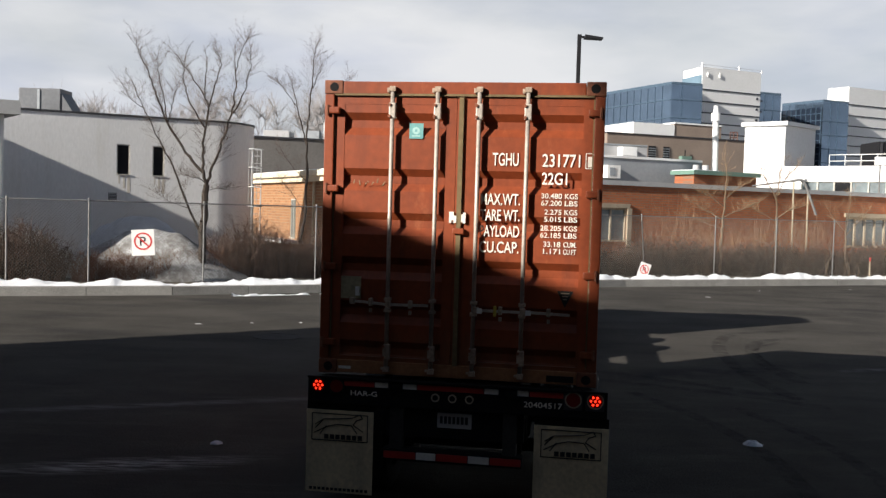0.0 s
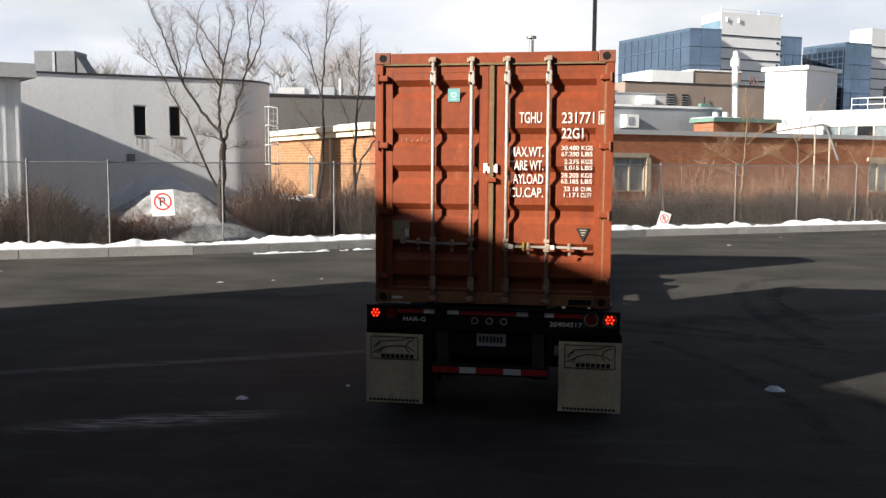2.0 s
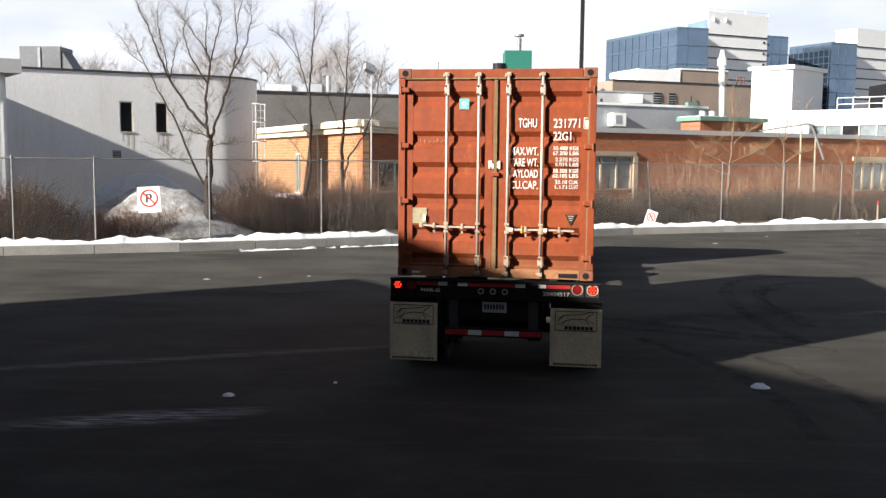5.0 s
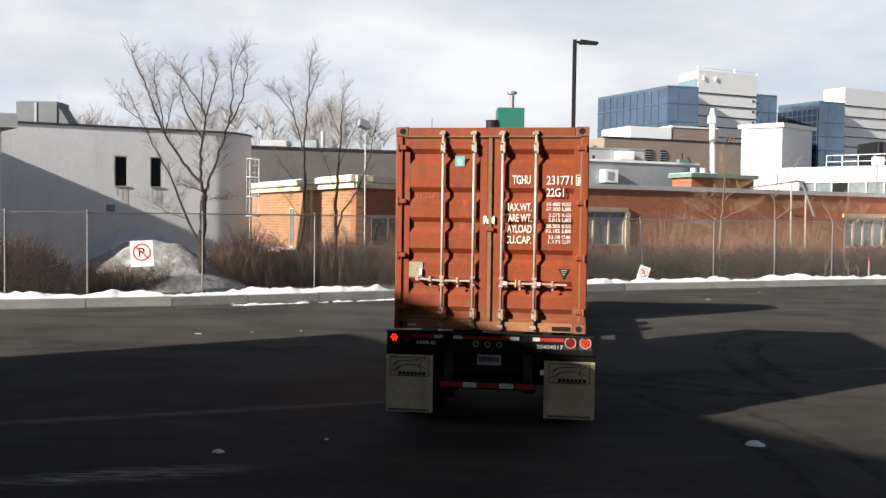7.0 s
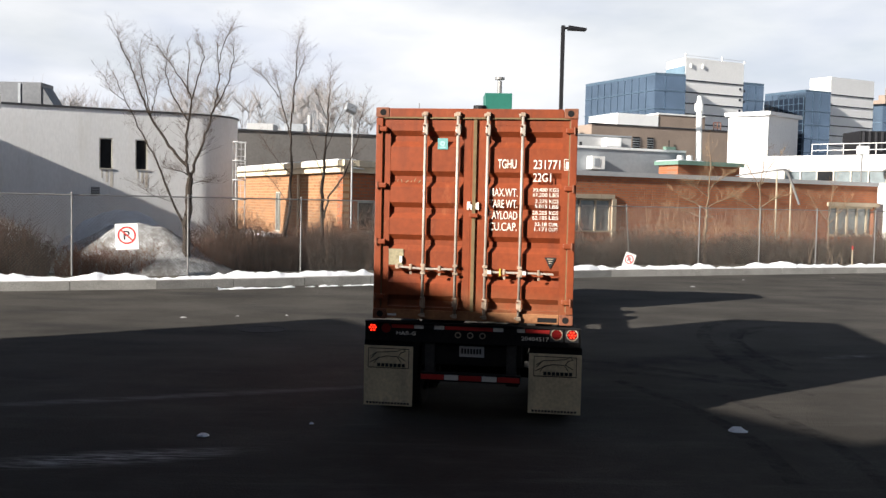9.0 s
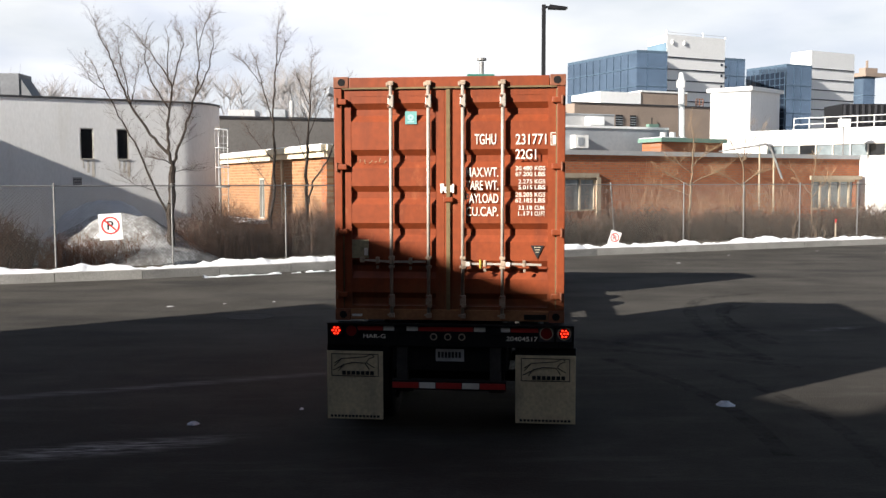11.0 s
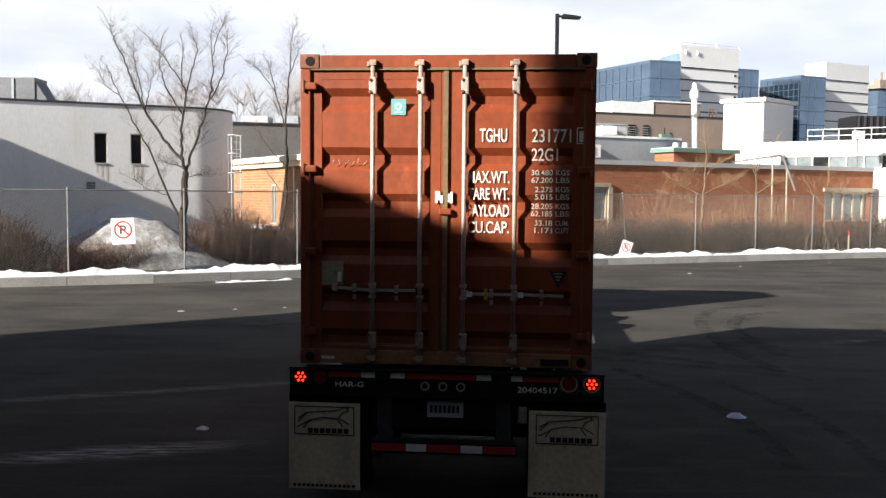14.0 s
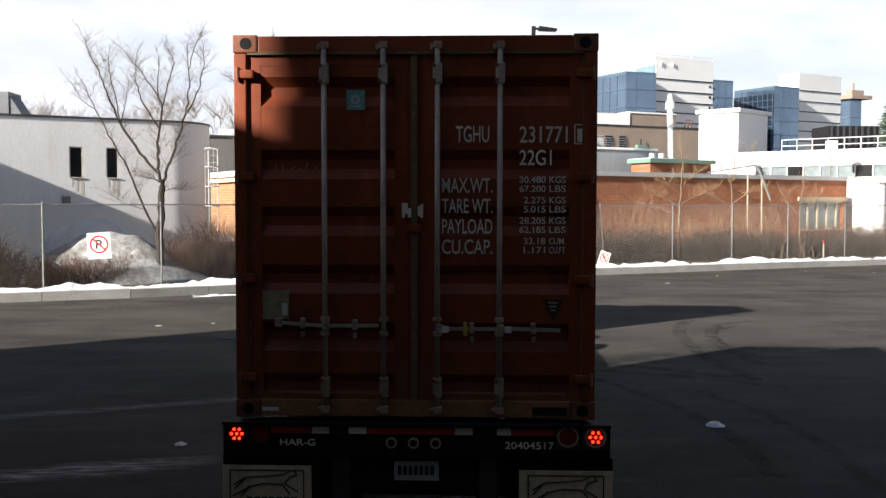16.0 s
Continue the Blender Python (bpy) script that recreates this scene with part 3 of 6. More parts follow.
wn = Vector((wd.y, -wd.x))
over = Vector(WB) + wn * 0.45 + wd * 0.45
over2 = Vector(side_end) + wd * 0.5 - wn * 0.3
part("roof_slab", Shape().prism([tuple(Vector(WA) + wn * 0.45), tuple(over), tuple(over2), (-36.2, 27.8)], 5.2, 5.62), SOFFIT, shed)

# ---- grey stucco building ----
GA, GB = (-30.0, 29.5), (-9.6, 39.13)
gd = (Vector(GB) - Vector(GA)).normalized()
gl = (Vector(GB) - Vector(GA)).length
grey = thing("grey_stucco_building", "plain grey stucco building with a rounded corner and two narrow windows", "building")


def along_ratio(a, b, ratio):
    a, b = Vector(a), Vector(b)
    u = (ratio * a.y - a.x) / ((b.x - a.x) - ratio * (b.y - a.y))
    return u * (b - a).length


gw = [(along_ratio(GA, GB, -0.352), along_ratio(GA, GB, -0.3375)), (along_ratio(GA, GB, -0.3135), along_ratio(GA, GB, -0.3005))]
open_g = [(s0, s1, 3.72, 4.97) for s0, s1 in gw]
part("wall", wall_with_openings(Shape(), GA, GB, 0.0, 6.08, 0.35, open_g), GREY_STUCCO, grey)
# rounded corner and side
gn = Vector((-gd.y, gd.x))
R = 2.03
cc = Vector(GB) + gn * R
arc = []
for i in range(25):
    a = math.atan2(-gn.y, -gn.x) + radians(100) * i / 24
    arc.append(cc + Vector((math.cos(a), math.sin(a))) * R)
tail = [Vector(GB) + gn * 2.4 + gd * 1.2, Vector(GB) + gn * 2.4, Vector(GB) + gn * 0.35]
part("rounded_wall", Shape().prism([tuple(p) for p in arc + tail], 0.0, 6.08), GREY_STUCCO, grey)
part("roof", Shape().prism([tuple(Vector(GA) + gn * 0.36), tuple(Vector(GB) + gn * 0.36), tuple(Vector(GB) + gn * 2.3), tuple(Vector(GA) + gn * 2.4)], 5.7, 5.9), FLASHING, grey)
part("back_wall", Shape().prism([tuple(Vector(GA) + gn * 2.4), tuple(Vector(GB) + gn * 2.3), tuple(Vector(GB) + gn * 2.6), tuple(Vector(GA) + gn * 2.7)], 0, 5.7), GREY_STUCCO, grey)
fl = Shape().along(GA, GB, 0, gl, 6.081, 6.16, -0.4, 0.05)
fl.prism([tuple(cc + (p - cc) * 1.025) for p in arc] + [tuple(p) for p in tail], 6.081, 6.16)
part("parapet_flashing", fl, FLASHING, grey, "thin dark parapet flashing")
for s0, s1 in gw:
    window_in(grey, GA, GB, s0, s1, 3.72, 4.97, PANE, FRAME, bars=0, fw=0.045)
for s0, s1 in gw:
    for k in range(3):
        sd_ = s0 + (s1 - s0) * (0.15 + 0.33 * k)
        part("drip_stain", Shape().along(GA, GB, sd_, sd_ + 0.05 + 0.03 * k, 3.68 - 0.3 - 0.18 * k, 3.68, 0.002, 0.005), DRIP, grey)
sv = along_ratio(GA, GB, -0.356)
vent = part("wall_vent", Shape().along(GA, GB, sv - 0.16, sv + 0.16, 2.72, 3.0, 0.0, 0.05), BLACK_IRON, grey, "small dark wall vent")
for i in range(4):
    part("louvre", Shape().along(GA, GB, sv - 0.15, sv + 0.15, 2.75 + i * 0.065, 2.78 + i * 0.065, 0.05, 0.08), SOFFIT, vent)
# roof unit
hvac = thing("rooftop_unit", "grey sheet-metal rooftop unit on the stucco building", "roof unit")
hx = -16.7
part("casing", Shape().box(hx - 0.2, hx + 1.45, 36.9, 38.1, 5.9, 7.05), DARK_SHEET, hvac, bevel=0.03)
part("panel", Shape().box(hx + 0.55, hx + 0.65, 36.86, 36.9, 6.1, 7.0), GREY_CLAD, hvac)
part("hood", Shape().sweep([(0, 0), (0.6, 0), (0, 0.95)], [((hx + 1.45, 36.95, 5.95), (1, 0, 0), (0, 0, 1)), ((hx + 1.45, 38.0, 5.95), (1, 0, 0), (0, 0, 1))]), DARK_SHEET, hvac)

# caged ladder at the rounded corner
lad = thing("caged_ladder", "white steel caged roof ladder on the stucco building", "ladder")
lx, ly = -7.95, 38.6
for dx in (0.0, 0.36):
    part("stringer", Shape().tube((lx + dx, ly, 1.2), (lx + dx, ly, 5.0), 0.022, n=6), SOFFIT, lad)
for i in range(12):
    part("rung", Shape().tube((lx, ly, 1.4 + i * 0.3), (lx + 0.36, ly, 1.4 + i * 0.3), 0.01, n=5), SOFFIT, lad)
for z in (2.6, 3.4, 4.2, 4.95):
    part("cage_hoop", Shape().ring((lx + 0.18, ly - 0.2, z), (0, 0, 1), 0.27, 0.29, 0.04, 16), SOFFIT, lad)
for i in range(4):
    a = radians(200 + i * 46)
    part("cage_bar", Shape().tube((lx + 0.18 + 0.28 * math.cos(a), ly - 0.2 + 0.28 * math.sin(a), 2.6), (lx + 0.18 + 0.28 * math.cos(a), ly - 0.2 + 0.28 * math.sin(a), 5.0), 0.01, n=5), SOFFIT, lad)

# ---- tan brick building ----
TC, TL, TR = (-3.52, 38.4), (-10.6, 52.0), (3.0, 46.3)
tan = thing("tan_brick_building", "single-storey orange-tan brick building with a cream roof fascia", "building")
lt = (Vector(TC) - Vector(TL)).length
d0 = along_ratio(TL, TC, -0.1615)
open_t = [(d0 - 0.35, d0 + 0.45, 1.05, 3.02)]
part("wall", wall_with_openings(Shape(), TL, TC, 0.0, 3.83, 0.3, open_t), TAN_BRICK, tan)
rw0 = along_ratio(TC, TR, -0.0755)
open_r = [(rw0, rw0 + 2.2, 1.3, 2.68)]
part("wall", wall_with_openings(Shape(), TC, TR, 0.0, 3.83, 0.3, open_r), RED_BRICK, tan)
window_in(tan, TL, TC, d0 - 0.35, d0 + 0.45, 1.05, 3.02, PANE_GREY, FRAME, bars=1, fw=0.07)
window_in(tan, TC, TR, rw0, rw0 + 2.2, 1.3, 2.68, PANE, FRAME, bars=1, fw=0.1)
part("core", Shape().prism([(-10.1, 52.2), (-3.45, 39.4), (2.4, 46.6), (0, 56), (-8, 57)], 0.0, 3.6), DARK_ROOF, tan)
for a, b, k in ((TL, TC, lt), (TC, TR, (Vector(TR) - Vector(TC)).length)):
    part("fascia", Shape().along(a, b, -0.2, k + 0.25, 3.834, 4.08, -0.4, 0.22), CREAM, tan, "cream roof fascia")
    part("roof_edge", Shape().along(a, b, -0.3, k + 0.35, 4.084, 4.33, -0.6, 0.38), CREAM, tan)
dp = along_ratio(TL, TC, -0.1385)
part("downpipe", Shape().along(TL, TC, dp, dp + 0.1, 0.2, 3.83, 0.0, 0.1), CREAM, tan)
part("ledge", Shape().along(TL, TC, 2.0, 8.5, 0.85, 1.0, 0.0, 0.8), SNOW, tan, "snow-covered ledge")
part("roof_snow", Shape().along(TL, TC, 0, lt, 4.334, 4.38, -0.6, 0.2), SNOW, tan)
pipe = thing("flood_lamp", "floodlight on a thin white pole by the brick corner", "lamp")
part("pole", Shape().tube((-3.1, 37.7, 0.1), (-3.1, 37.7, 6.1), 0.034, n=8), SOFFIT, pipe)
hd = Shape().box(-0.22, 0.22, -0.1, 0.1, -0.16, 0.22)
rr = pose(-3.18, 37.6, 6.35, -35, 20, 25)
hd.v = [tuple(rr @ Vector(v)) for v in hd.v]
part("head", hd, GREY_CLAD, pipe, bevel=0.03)
part("bracket", Shape().tube((-3.1, 37.7, 4.0), (-2.7, 39.0, 4.0), 0.03, n=6), WHITE_PAINT, pipe)

# long dark building behind
dark = thing("dark_clad_building", "long low building with plain dark grey-brown cladding", "building")
DA, DB = (-13.5, 60.0), (6.0, 66.0)
part("wall", Shape().prism([DA, DB, (4, 80), (-16, 74)], 0, 7.0), DARK_ROOF, dark)
part("coping", Shape().along(DA, DB, -0.1, 20.5, 7.004, 7.12, -0.3, 0.1), FLASHING, dark)
ru = thing("rooftop_unit", "pale rooftop unit on the dark-clad building", "roof unit")
part("casing", Shape().box(-12.4, -10.6, 63.5, 65.5, 7.0, 7.75), SOFFIT, ru, bevel=0.05)
part("casing", Shape().box(-9.9, -8.6, 63.8, 65.2, 7.0, 7.8), GREY_CLAD, ru, bevel=0.05)
part("duct", Shape().tube((-8.2, 64, 7.0), (-8.2, 64, 8.4), 0.15, n=8), SOFFIT, ru)

# green chimney house behind the container
gb = thing("green_roof_plant", "green sheet-metal roof plant with a steel flue", "roof plant")
part("casing", Shape().box(4.75, 7.06, 80, 83, 7.0, 12.1), GREEN_BOX, gb, bevel=0.04)
part("low_casing", Shape().box(1.2, 4.5, 80.5, 83, 7.0, 10.35), GREEN_BOX, gb, bevel=0.04)
part("flue", Shape().tube((6.0, 80.5, 12.1), (6.0, 80.5, 13.2), 0.2, n=10), GALV, gb)
part("flue_cap", Shape().tube((6.0, 80.5, 13.3), (6.0, 80.5, 13.5), 0.42, n=12), GALV, gb)
part("fan", Shape().tube((4.3, 80.2, 10.3), (4.3, 80.2, 11.0), 0.55, n=12), BLACK_IRON, gb)
part("aerial", Shape().tube((-0.9, 81, 8), (-0.9, 81, 11.2), 0.04, n=5), GALV, gb)
part("base_block", Shape().box(-4, 12, 81.5, 95, 0.0, 9.9), DARK_ROOF, gb)

# street lamp
sl = thing("street_lamp", "tall black area lamp with one flat head", "street lamp")
sx, sy = 7.75, 55.0
part("pole", Shape().box(sx - 0.11, sx + 0.11, sy - 0.11, sy + 0.11, 0.0, 13.2), BLACK_IRON, sl, bevel=0.02)
part("base_plate", Shape().box(sx - 0.3, sx + 0.3, sy - 0.3, sy + 0.3, 0.0, 0.5), CONCRETE, sl)
part("arm", Shape().box(sx + 0.11, sx + 0.45, sy - 0.05, sy + 0.05, 13.0, 13.12), BLACK_IRON, sl)
part("head", Shape().sweep([(-0.4, 0), (0.4, 0), (0.36, 0.12), (-0.36, 0.18)], [((sx + 0.3, sy, 12.98), (0, 1, 0), (0, 0, 1)), ((sx + 1.35, sy, 12.93), (0, 0.8, 0), (0, 0, 0.6))]), BLACK_IRON, sl)

# ---- long red brick building ----
RA, RB = (5.0, 48.6), (29.6, 61.0)
rl = (Vector(RB) - Vector(RA)).length
red = thing("red_brick_building", "long single-storey red brick building with tan-framed windows", "building")
r0 = along_ratio(RA, RB, 0.148)
r1 = along_ratio(RA, RB, 0.1985)
r2, r3 = along_ratio(RA, RB, 0.435), along_ratio(RA, RB, 0.488)
open_rb = [(r0, r1, 1.2, 3.05), (r2, r3, 1.0, 2.95)]
part("wall", wall_with_openings(Shape(), RA, RB, 0.0, 4.3, 0.35, open_rb), RED_BRICK, red)
part("core", Shape().prism([(6.2, 50.2), (29.2, 61.8), (26, 72), (3, 60)], 0, 4.1), DARK_ROOF, red)
part("end_wall", Shape().along((29.6, 61.0), (26.0, 72.0), 0, 11, 0.0, 4.3, -0.3, 0.0), RED_BRICK, red)
part("parapet_cap", Shape().along(RA, RB, -0.2, rl + 0.2, 4.304, 4.56, -0.5, 0.12), SOFFIT, red, "grey metal parapet cap")
part("window_head", Shape().along(RA, RB, r0 - 0.15, r1 + 0.15, 3.054, 3.3, 0.0, 0.12), TAN_TRIM, red)
part("window_head", Shape().along(RA, RB, r2 - 0.15, r3 + 0.15, 2.954, 3.2, 0.0, 0.12), TAN_TRIM, red)
part("pilaster", Shape().along(RA, RB, r1, r1 + 0.28, 0.0, 3.05, 0.0, 0.12), TAN_TRIM, red)
window_in(red, RA, RB, r0, r1, 1.2, 3.05, PANE_GREY, TAN_TRIM, bars=2, fw=0.1)
window_in(red, RA, RB, r2, r3, 1.0, 2.95, PANE_GREY, TAN_TRIM, bars=4, fw=0.14)

# brick penthouse with copper cap on that roof
pent = thing("brick_penthouse", "red brick roof penthouse with a green copper cap", "roof structure")
part("wall", Shape().prism([(14.67, 59.0), (15.41, 57.2), (20.03, 59.5), (19.1, 62.0)], 4.1, 5.3), RED_BRICK, pent)
part("cap", Shape().prism([(14.4, 59.1), (15.33, 56.9), (20.3, 59.4), (19.2, 62.3)], 5.304, 5.56), COPPER, pent)
part("cap_snow", Shape().prism([(14.5, 59.1), (15.4, 57.05), (17.2, 57.95), (16.4, 60.0)], 5.564, 5.6), SNOW, pent)
for x in (15.9, 16.5):
    part("stub_vent", Shape().tube((x, 58.6, 5.5), (x, 58.6, 5.95), 0.2, n=12), SOFFIT, pent)

# grey plant screen
scr = thing("grey_plant_screen", "low grey metal-clad rooftop storey with vents", "building")
SA, SB = (4.0, 55.5), (17.0, 61.3)
part("wall", Shape().prism([SA, SB, (14, 70), (1, 64)], 4.1, 6.25), GREY_CLAD, scr)
part("coping", Shape().along(SA, SB, 0, 14.2, 6.254, 6.4, -0.3, 0.08), WHITE_PANEL, scr)
sw = along_ratio(SA, SB, 0.172)
acu = part("ac_unit", Shape().along(SA, SB, sw - 0.1, sw + 0.85, 4.95, 5.75, 0.0, 0.6), WHITE_PAINT, scr, "white box air conditioner")
part("grille", Shape().along(SA, SB, sw + 0.05, sw + 0.45, 5.1, 5.6, 0.6, 0.63), GREY_CLAD, acu)
up = thing("upper_plant_block", "pale grey upper storey with dark louvres and a rooftop unit", "building")
UA, UB = (7.0, 70.0), (15.9, 72.97)
part("wall", Shape().prism([UA, UB, (14.2, 82), (5, 80)], 4.0, 8.05), SOFFIT, up)
part("coping", Shape().along(UA, UB, 0, 9.4, 8.054, 8.15, -0.3, 0.06), GREY_CLAD, up)
q = along_ratio(UA, UB, 0.186)
part("hooded_vent", Shape().along(UA, UB, q, q + 1.3, 7.2, 7.9, 0.0, 0.8), WHITE_PANEL, up, bevel=0.05)
part("flue_pipe", Shape().tube((11.6, 71.0, 6.6), (11.6, 71.0, 7.5), 0.1, n=8), BLACK_IRON, up)
stack = thing("steel_flue", "tall pale steel flue stack on the roof", "flue")
part("pipe", Shape().tube((18.1, 62.0, 4.1), (18.0, 62.0, 9.5), 0.2, n=14), WHITE_PANEL, stack, smooth=False)
part("collar", Shape().tube((18.0, 62.0, 9.1), (18.0, 62.0, 9.6), 0.3, n=14), WHITE_PANEL, stack)
part("tip", Shape().tube((18.0, 62.0, 9.6), (18.0, 62.0, 10.1), 0.2, 0.14, n=14), WHITE_PANEL, stack)

# brown brick block
bb = thing("brown_brick_block", "brown brick block with a white parapet step", "building")
BA, BB_ = (14.76, 84.5), (29.2, 90.1)
part("wall", Shape().prism([BA, BB_, (24.0, 103), (9.2, 98.5)], 0, 10.05), BROWN_BLOCK, bb)
part("coping", Shape().along(BA, BB_, -0.1, 15.5, 10.054, 10.16, -0.4, 0.08), FLASHING, bb)
ub, ue = along_ratio(BA, BB_, 0.2462), along_ratio(BA, BB_, 0.297)
part("upper_wall", Shape().along(BA, BB_, ub, ue, 10.164, 11.3, -6, -0.02), BROWN_BLOCK, bb)
lb = along_ratio(BA, BB_, 0.202)
part("white_parapet", Shape().along(BA, BB_, lb, ub - 0.004, 10.164, 11.2, -5, 0.05), WHITE_PANEL, bb)
part("cap", Shape().along(BA, BB_, ub, ue, 11.304, 11.45, -6.1, 0.06), WHITE_PANEL, bb)
for ra, rb in ((0.2192, 0.2268), (0.235, 0.2415)):
    p_, q_ = along_ratio(BA, BB_, ra), along_ratio(BA, BB_, rb)
    lou = part("louvre_panel", Shape().along(BA, BB_, p_, q_, 7.9, 9.1, 0.0, 0.06), BLACK_IRON, bb, "dark louvred opening")
    for i in range(5):
        part("louvre", Shape().along(BA, BB_, p_, q_, 7.98 + i * 0.22, 8.04 + i * 0.22, 0.06, 0.12), GREY_CLAD, lou)
p_ = along_ratio(BA, BB_, 0.2525)
part("green_vent", Shape().along(BA, BB_, p_, p_ + 1.1, 7.6, 8.3, 0.0, 0.5), COPPER, bb)
part("vent_pipe", Shape().tube((22.6, 87.3, 7.6), (22.6, 87.3, 8.9), 0.05, n=6), BLACK_IRON, bb)
fr_t = thing("pipe_frame", "small rusty pipe frame standing on the brown block's roof", "frame")
for x in (27.9, 28.25, 28.6):
    part("post", Shape().tube((x, 91.0, 10.05), (x, 91.0, 11.0), 0.05, n=6), CAST_RUST, fr_t)
for z in (10.5, 11.0):
    part("rail", Shape().tube((27.9, 91.0, z), (28.6, 91.0, z), 0.05, n=6), CAST_RUST, fr_t)

# white stair block and long white building
wk = thing("white_roof_block", "white rendered stair block with a thin roof slab", "building")
K1, K2, K3 = (23.05, 71.5), (25.46, 69.6), (28.86, 72.5)
part("wall", Shape().prism([K1, K2, K3, (26.4, 75.0)], 5.0, 9.7), WHITE_WALL, wk)
part("slab", Shape().prism([(22.75, 71.55), (25.45, 69.25), (29.2, 72.5), (26.4, 75.3)], 9.704, 10.0), WHITE_WALL, wk)
lw = thing("long_white_building", "long white building with a ribbon of grey windows", "building")
LA, LB = (23.6, 70.4), (33.5, 61.7)
ll = (Vector(LB) - Vector(LA)).length
l0 = along_ratio(LA, LB, 0.385)
lstep = (ll - 0.3 - l0) / 8
open_l = [(l0, ll - 0.3, 4.6, 5.5)]
part("wall", wall_with_openings(Shape(), LA, LB, 0.0, 6.6, 0.4, open_l), WHITE_WALL, lw)
part("core", Shape().prism([(24.2, 71.0), (34.1, 62.3), (45, 68), (36, 80)], 0, 6.4), DARK_ROOF, lw)
for i in range(8):
    window_in(lw, LA, LB, l0 + i * lstep, l0 + (i + 1) * lstep, 4.6, 5.5, PANE if i % 4 == 2 else PANE_GREY, FRAME, fw=0.05)
rail = thing("roof_railing", "white steel railing along the roof edge", "railing")
r_dir = (Vector(LB) - Vector(LA)).normalized()
r_s = [along_ratio(LA, LB, 0.41) + i * 1.1 for i in range(8)]
for s in r_s:
    q = Vector(LA) + r_dir * s
    part("post", Shape().tube((q.x + 0.5, q.y + 0.5, 6.4), (q.x + 0.5, q.y + 0.5, 7.45), 0.028, n=6), WHITE_PAINT, rail)
for z in (7.0, 7.45):
    p, q = [Vector(LA) + r_dir * s for s in (r_s[0], r_s[-1])]
    part("rail", Shape().tube((p.x + 0.5, p.y + 0.5, z), (q.x + 0.5, q.y + 0.5, z), 0.028, n=6), WHITE_PAINT, rail)
bu = thing("black_roof_unit", "black rooftop cooling unit with vertical fins", "roof unit")
part("casing", Shape().box(32.6, 36.6, 70, 73, 6.4, 8.75), BLACK_IRON, bu, bevel=0.1)
for i in range(8):
    part("fin", Shape().box(32.8 + i * 0.48, 32.95 + i * 0.48, 69.9, 70.0, 7.2, 8.7), FLASHING, bu)
ew = thing("white_end_building", "low white rendered building beside the brick one", "building")
part("wall", Shape().prism([(29.9, 57.0), (48, 58.0), (48, 61.0), (30.0, 60.6)], 0, 4.05), WHITE_WALL, ew)
part("coping", Shape().prism([(29.8, 56.8), (48.2, 57.8), (48.2, 58.2), (29.8, 57.3)], 4.054, 4.2), SOFFIT, ew)
part("pipe", Shape().tube((30.1, 56.85, 0.1), (30.1, 56.85, 4.0), 0.05, n=8), SOFFIT, ew)
fl2 = thing("flood_lamp", "floodlight on a short pole at the roof edge", "lamp")
part("pole", Shape().tube((28.9, 61.6, 4.3), (28.9, 61.6, 6.6), 0.05, n=6), GALV, fl2)
part("head", Shape().box(28.55, 29.25, 61.3, 61.7, 6.45, 7.0), WHITE_PANEL, fl2, bevel=0.05)
gp = thing("gooseneck_pipe", "pale bent ventilation pipe on two posts before the brick wall", "pipe")
run = [(18.3, 55.0, 4.62), (20.4, 54.6, 4.95), (20.9, 54.5, 5.04), (21.1, 54.5, 4.98), (21.25, 54.5, 4.75), (21.4, 54.5, 4.4), (21.95, 54.5, 3.0)]
for i, (p, q) in enumerate(zip(run, run[1:])):
    part("bend" if 0 < i < 5 else "run", Shape().tube(p, q, 0.05 if i == 0 else 0.075, n=10), GALV, gp)
for x, z in ((20.62, 4.9), (21.48, 4.2)):
    part("leg", Shape().tube((x, 54.55, 0.1), (x - 0.04, 54.55, z), 0.055, n=8), TAN_TRIM, gp)


# ---- far office towers ----
def glass_block(name, label, a, b, c, z1, glass, rows_z, step, white=False):
    """An office block: front wall a to b and side wall b to c, with floor lines and mullions."""
    t = thing(name, label, "office building", "far office towers")
    a_, b_, c_ = Vector(a), Vector(b), Vector(c)
    d = a_ + (c_ - b_)
    part("wall", Shape().prism([a, b, c, tuple(d)], 0.0, z1), glass, t)
    for p, q in ((a_, b_), (b_, c_)):
        k = (q - p).length
        for z in rows_z:
            part("floor_line", Shape().along(p, q, 0, k, z, z + (0.24 if white else 0.2), 0.0, 0.12), DARK_GLASS if white else MULLION, t)
        if step:
            for i in range(1, int(k / step)):
                part("mullion", Shape().along(p, q, i * step - 0.03, i * step + 0.03, 0.5 * z1, z1 - 0.1, 0.0, 0.1), MULLION, t)
    part("coping", Shape().prism([a, b, c, tuple(d)], z1 + 0.004, z1 + 0.5), WHITE_PANEL if white else MULLION, t)
    return t


glass_block("office_tower", "blue glass office block with faint floor lines", (33.4, 200), (43.5, 180), (49.9, 181.6), 28.0, BLUE_GLASS, [14.5 + 3.5 * i for i in range(4)], 2.2)
WT1 = ((48.9, 192.9), (50.96, 186.0), (64.75, 192.1))
tw = glass_block("office_tower", "white-clad lift tower with dark floor joints and a pale glass side", *WT1, 32.0, WHITE_PANEL, [15.0, 17.1, 19.2, 21.2, 23.3, 25.5, 27.9], 0, white=True)
part("glass_face", Shape().along(WT1[0], WT1[1], 0.1, 7.1, 5.0, 30.9, 0.02, 0.2), PALE_GLASS, tw, "pale glass side face")
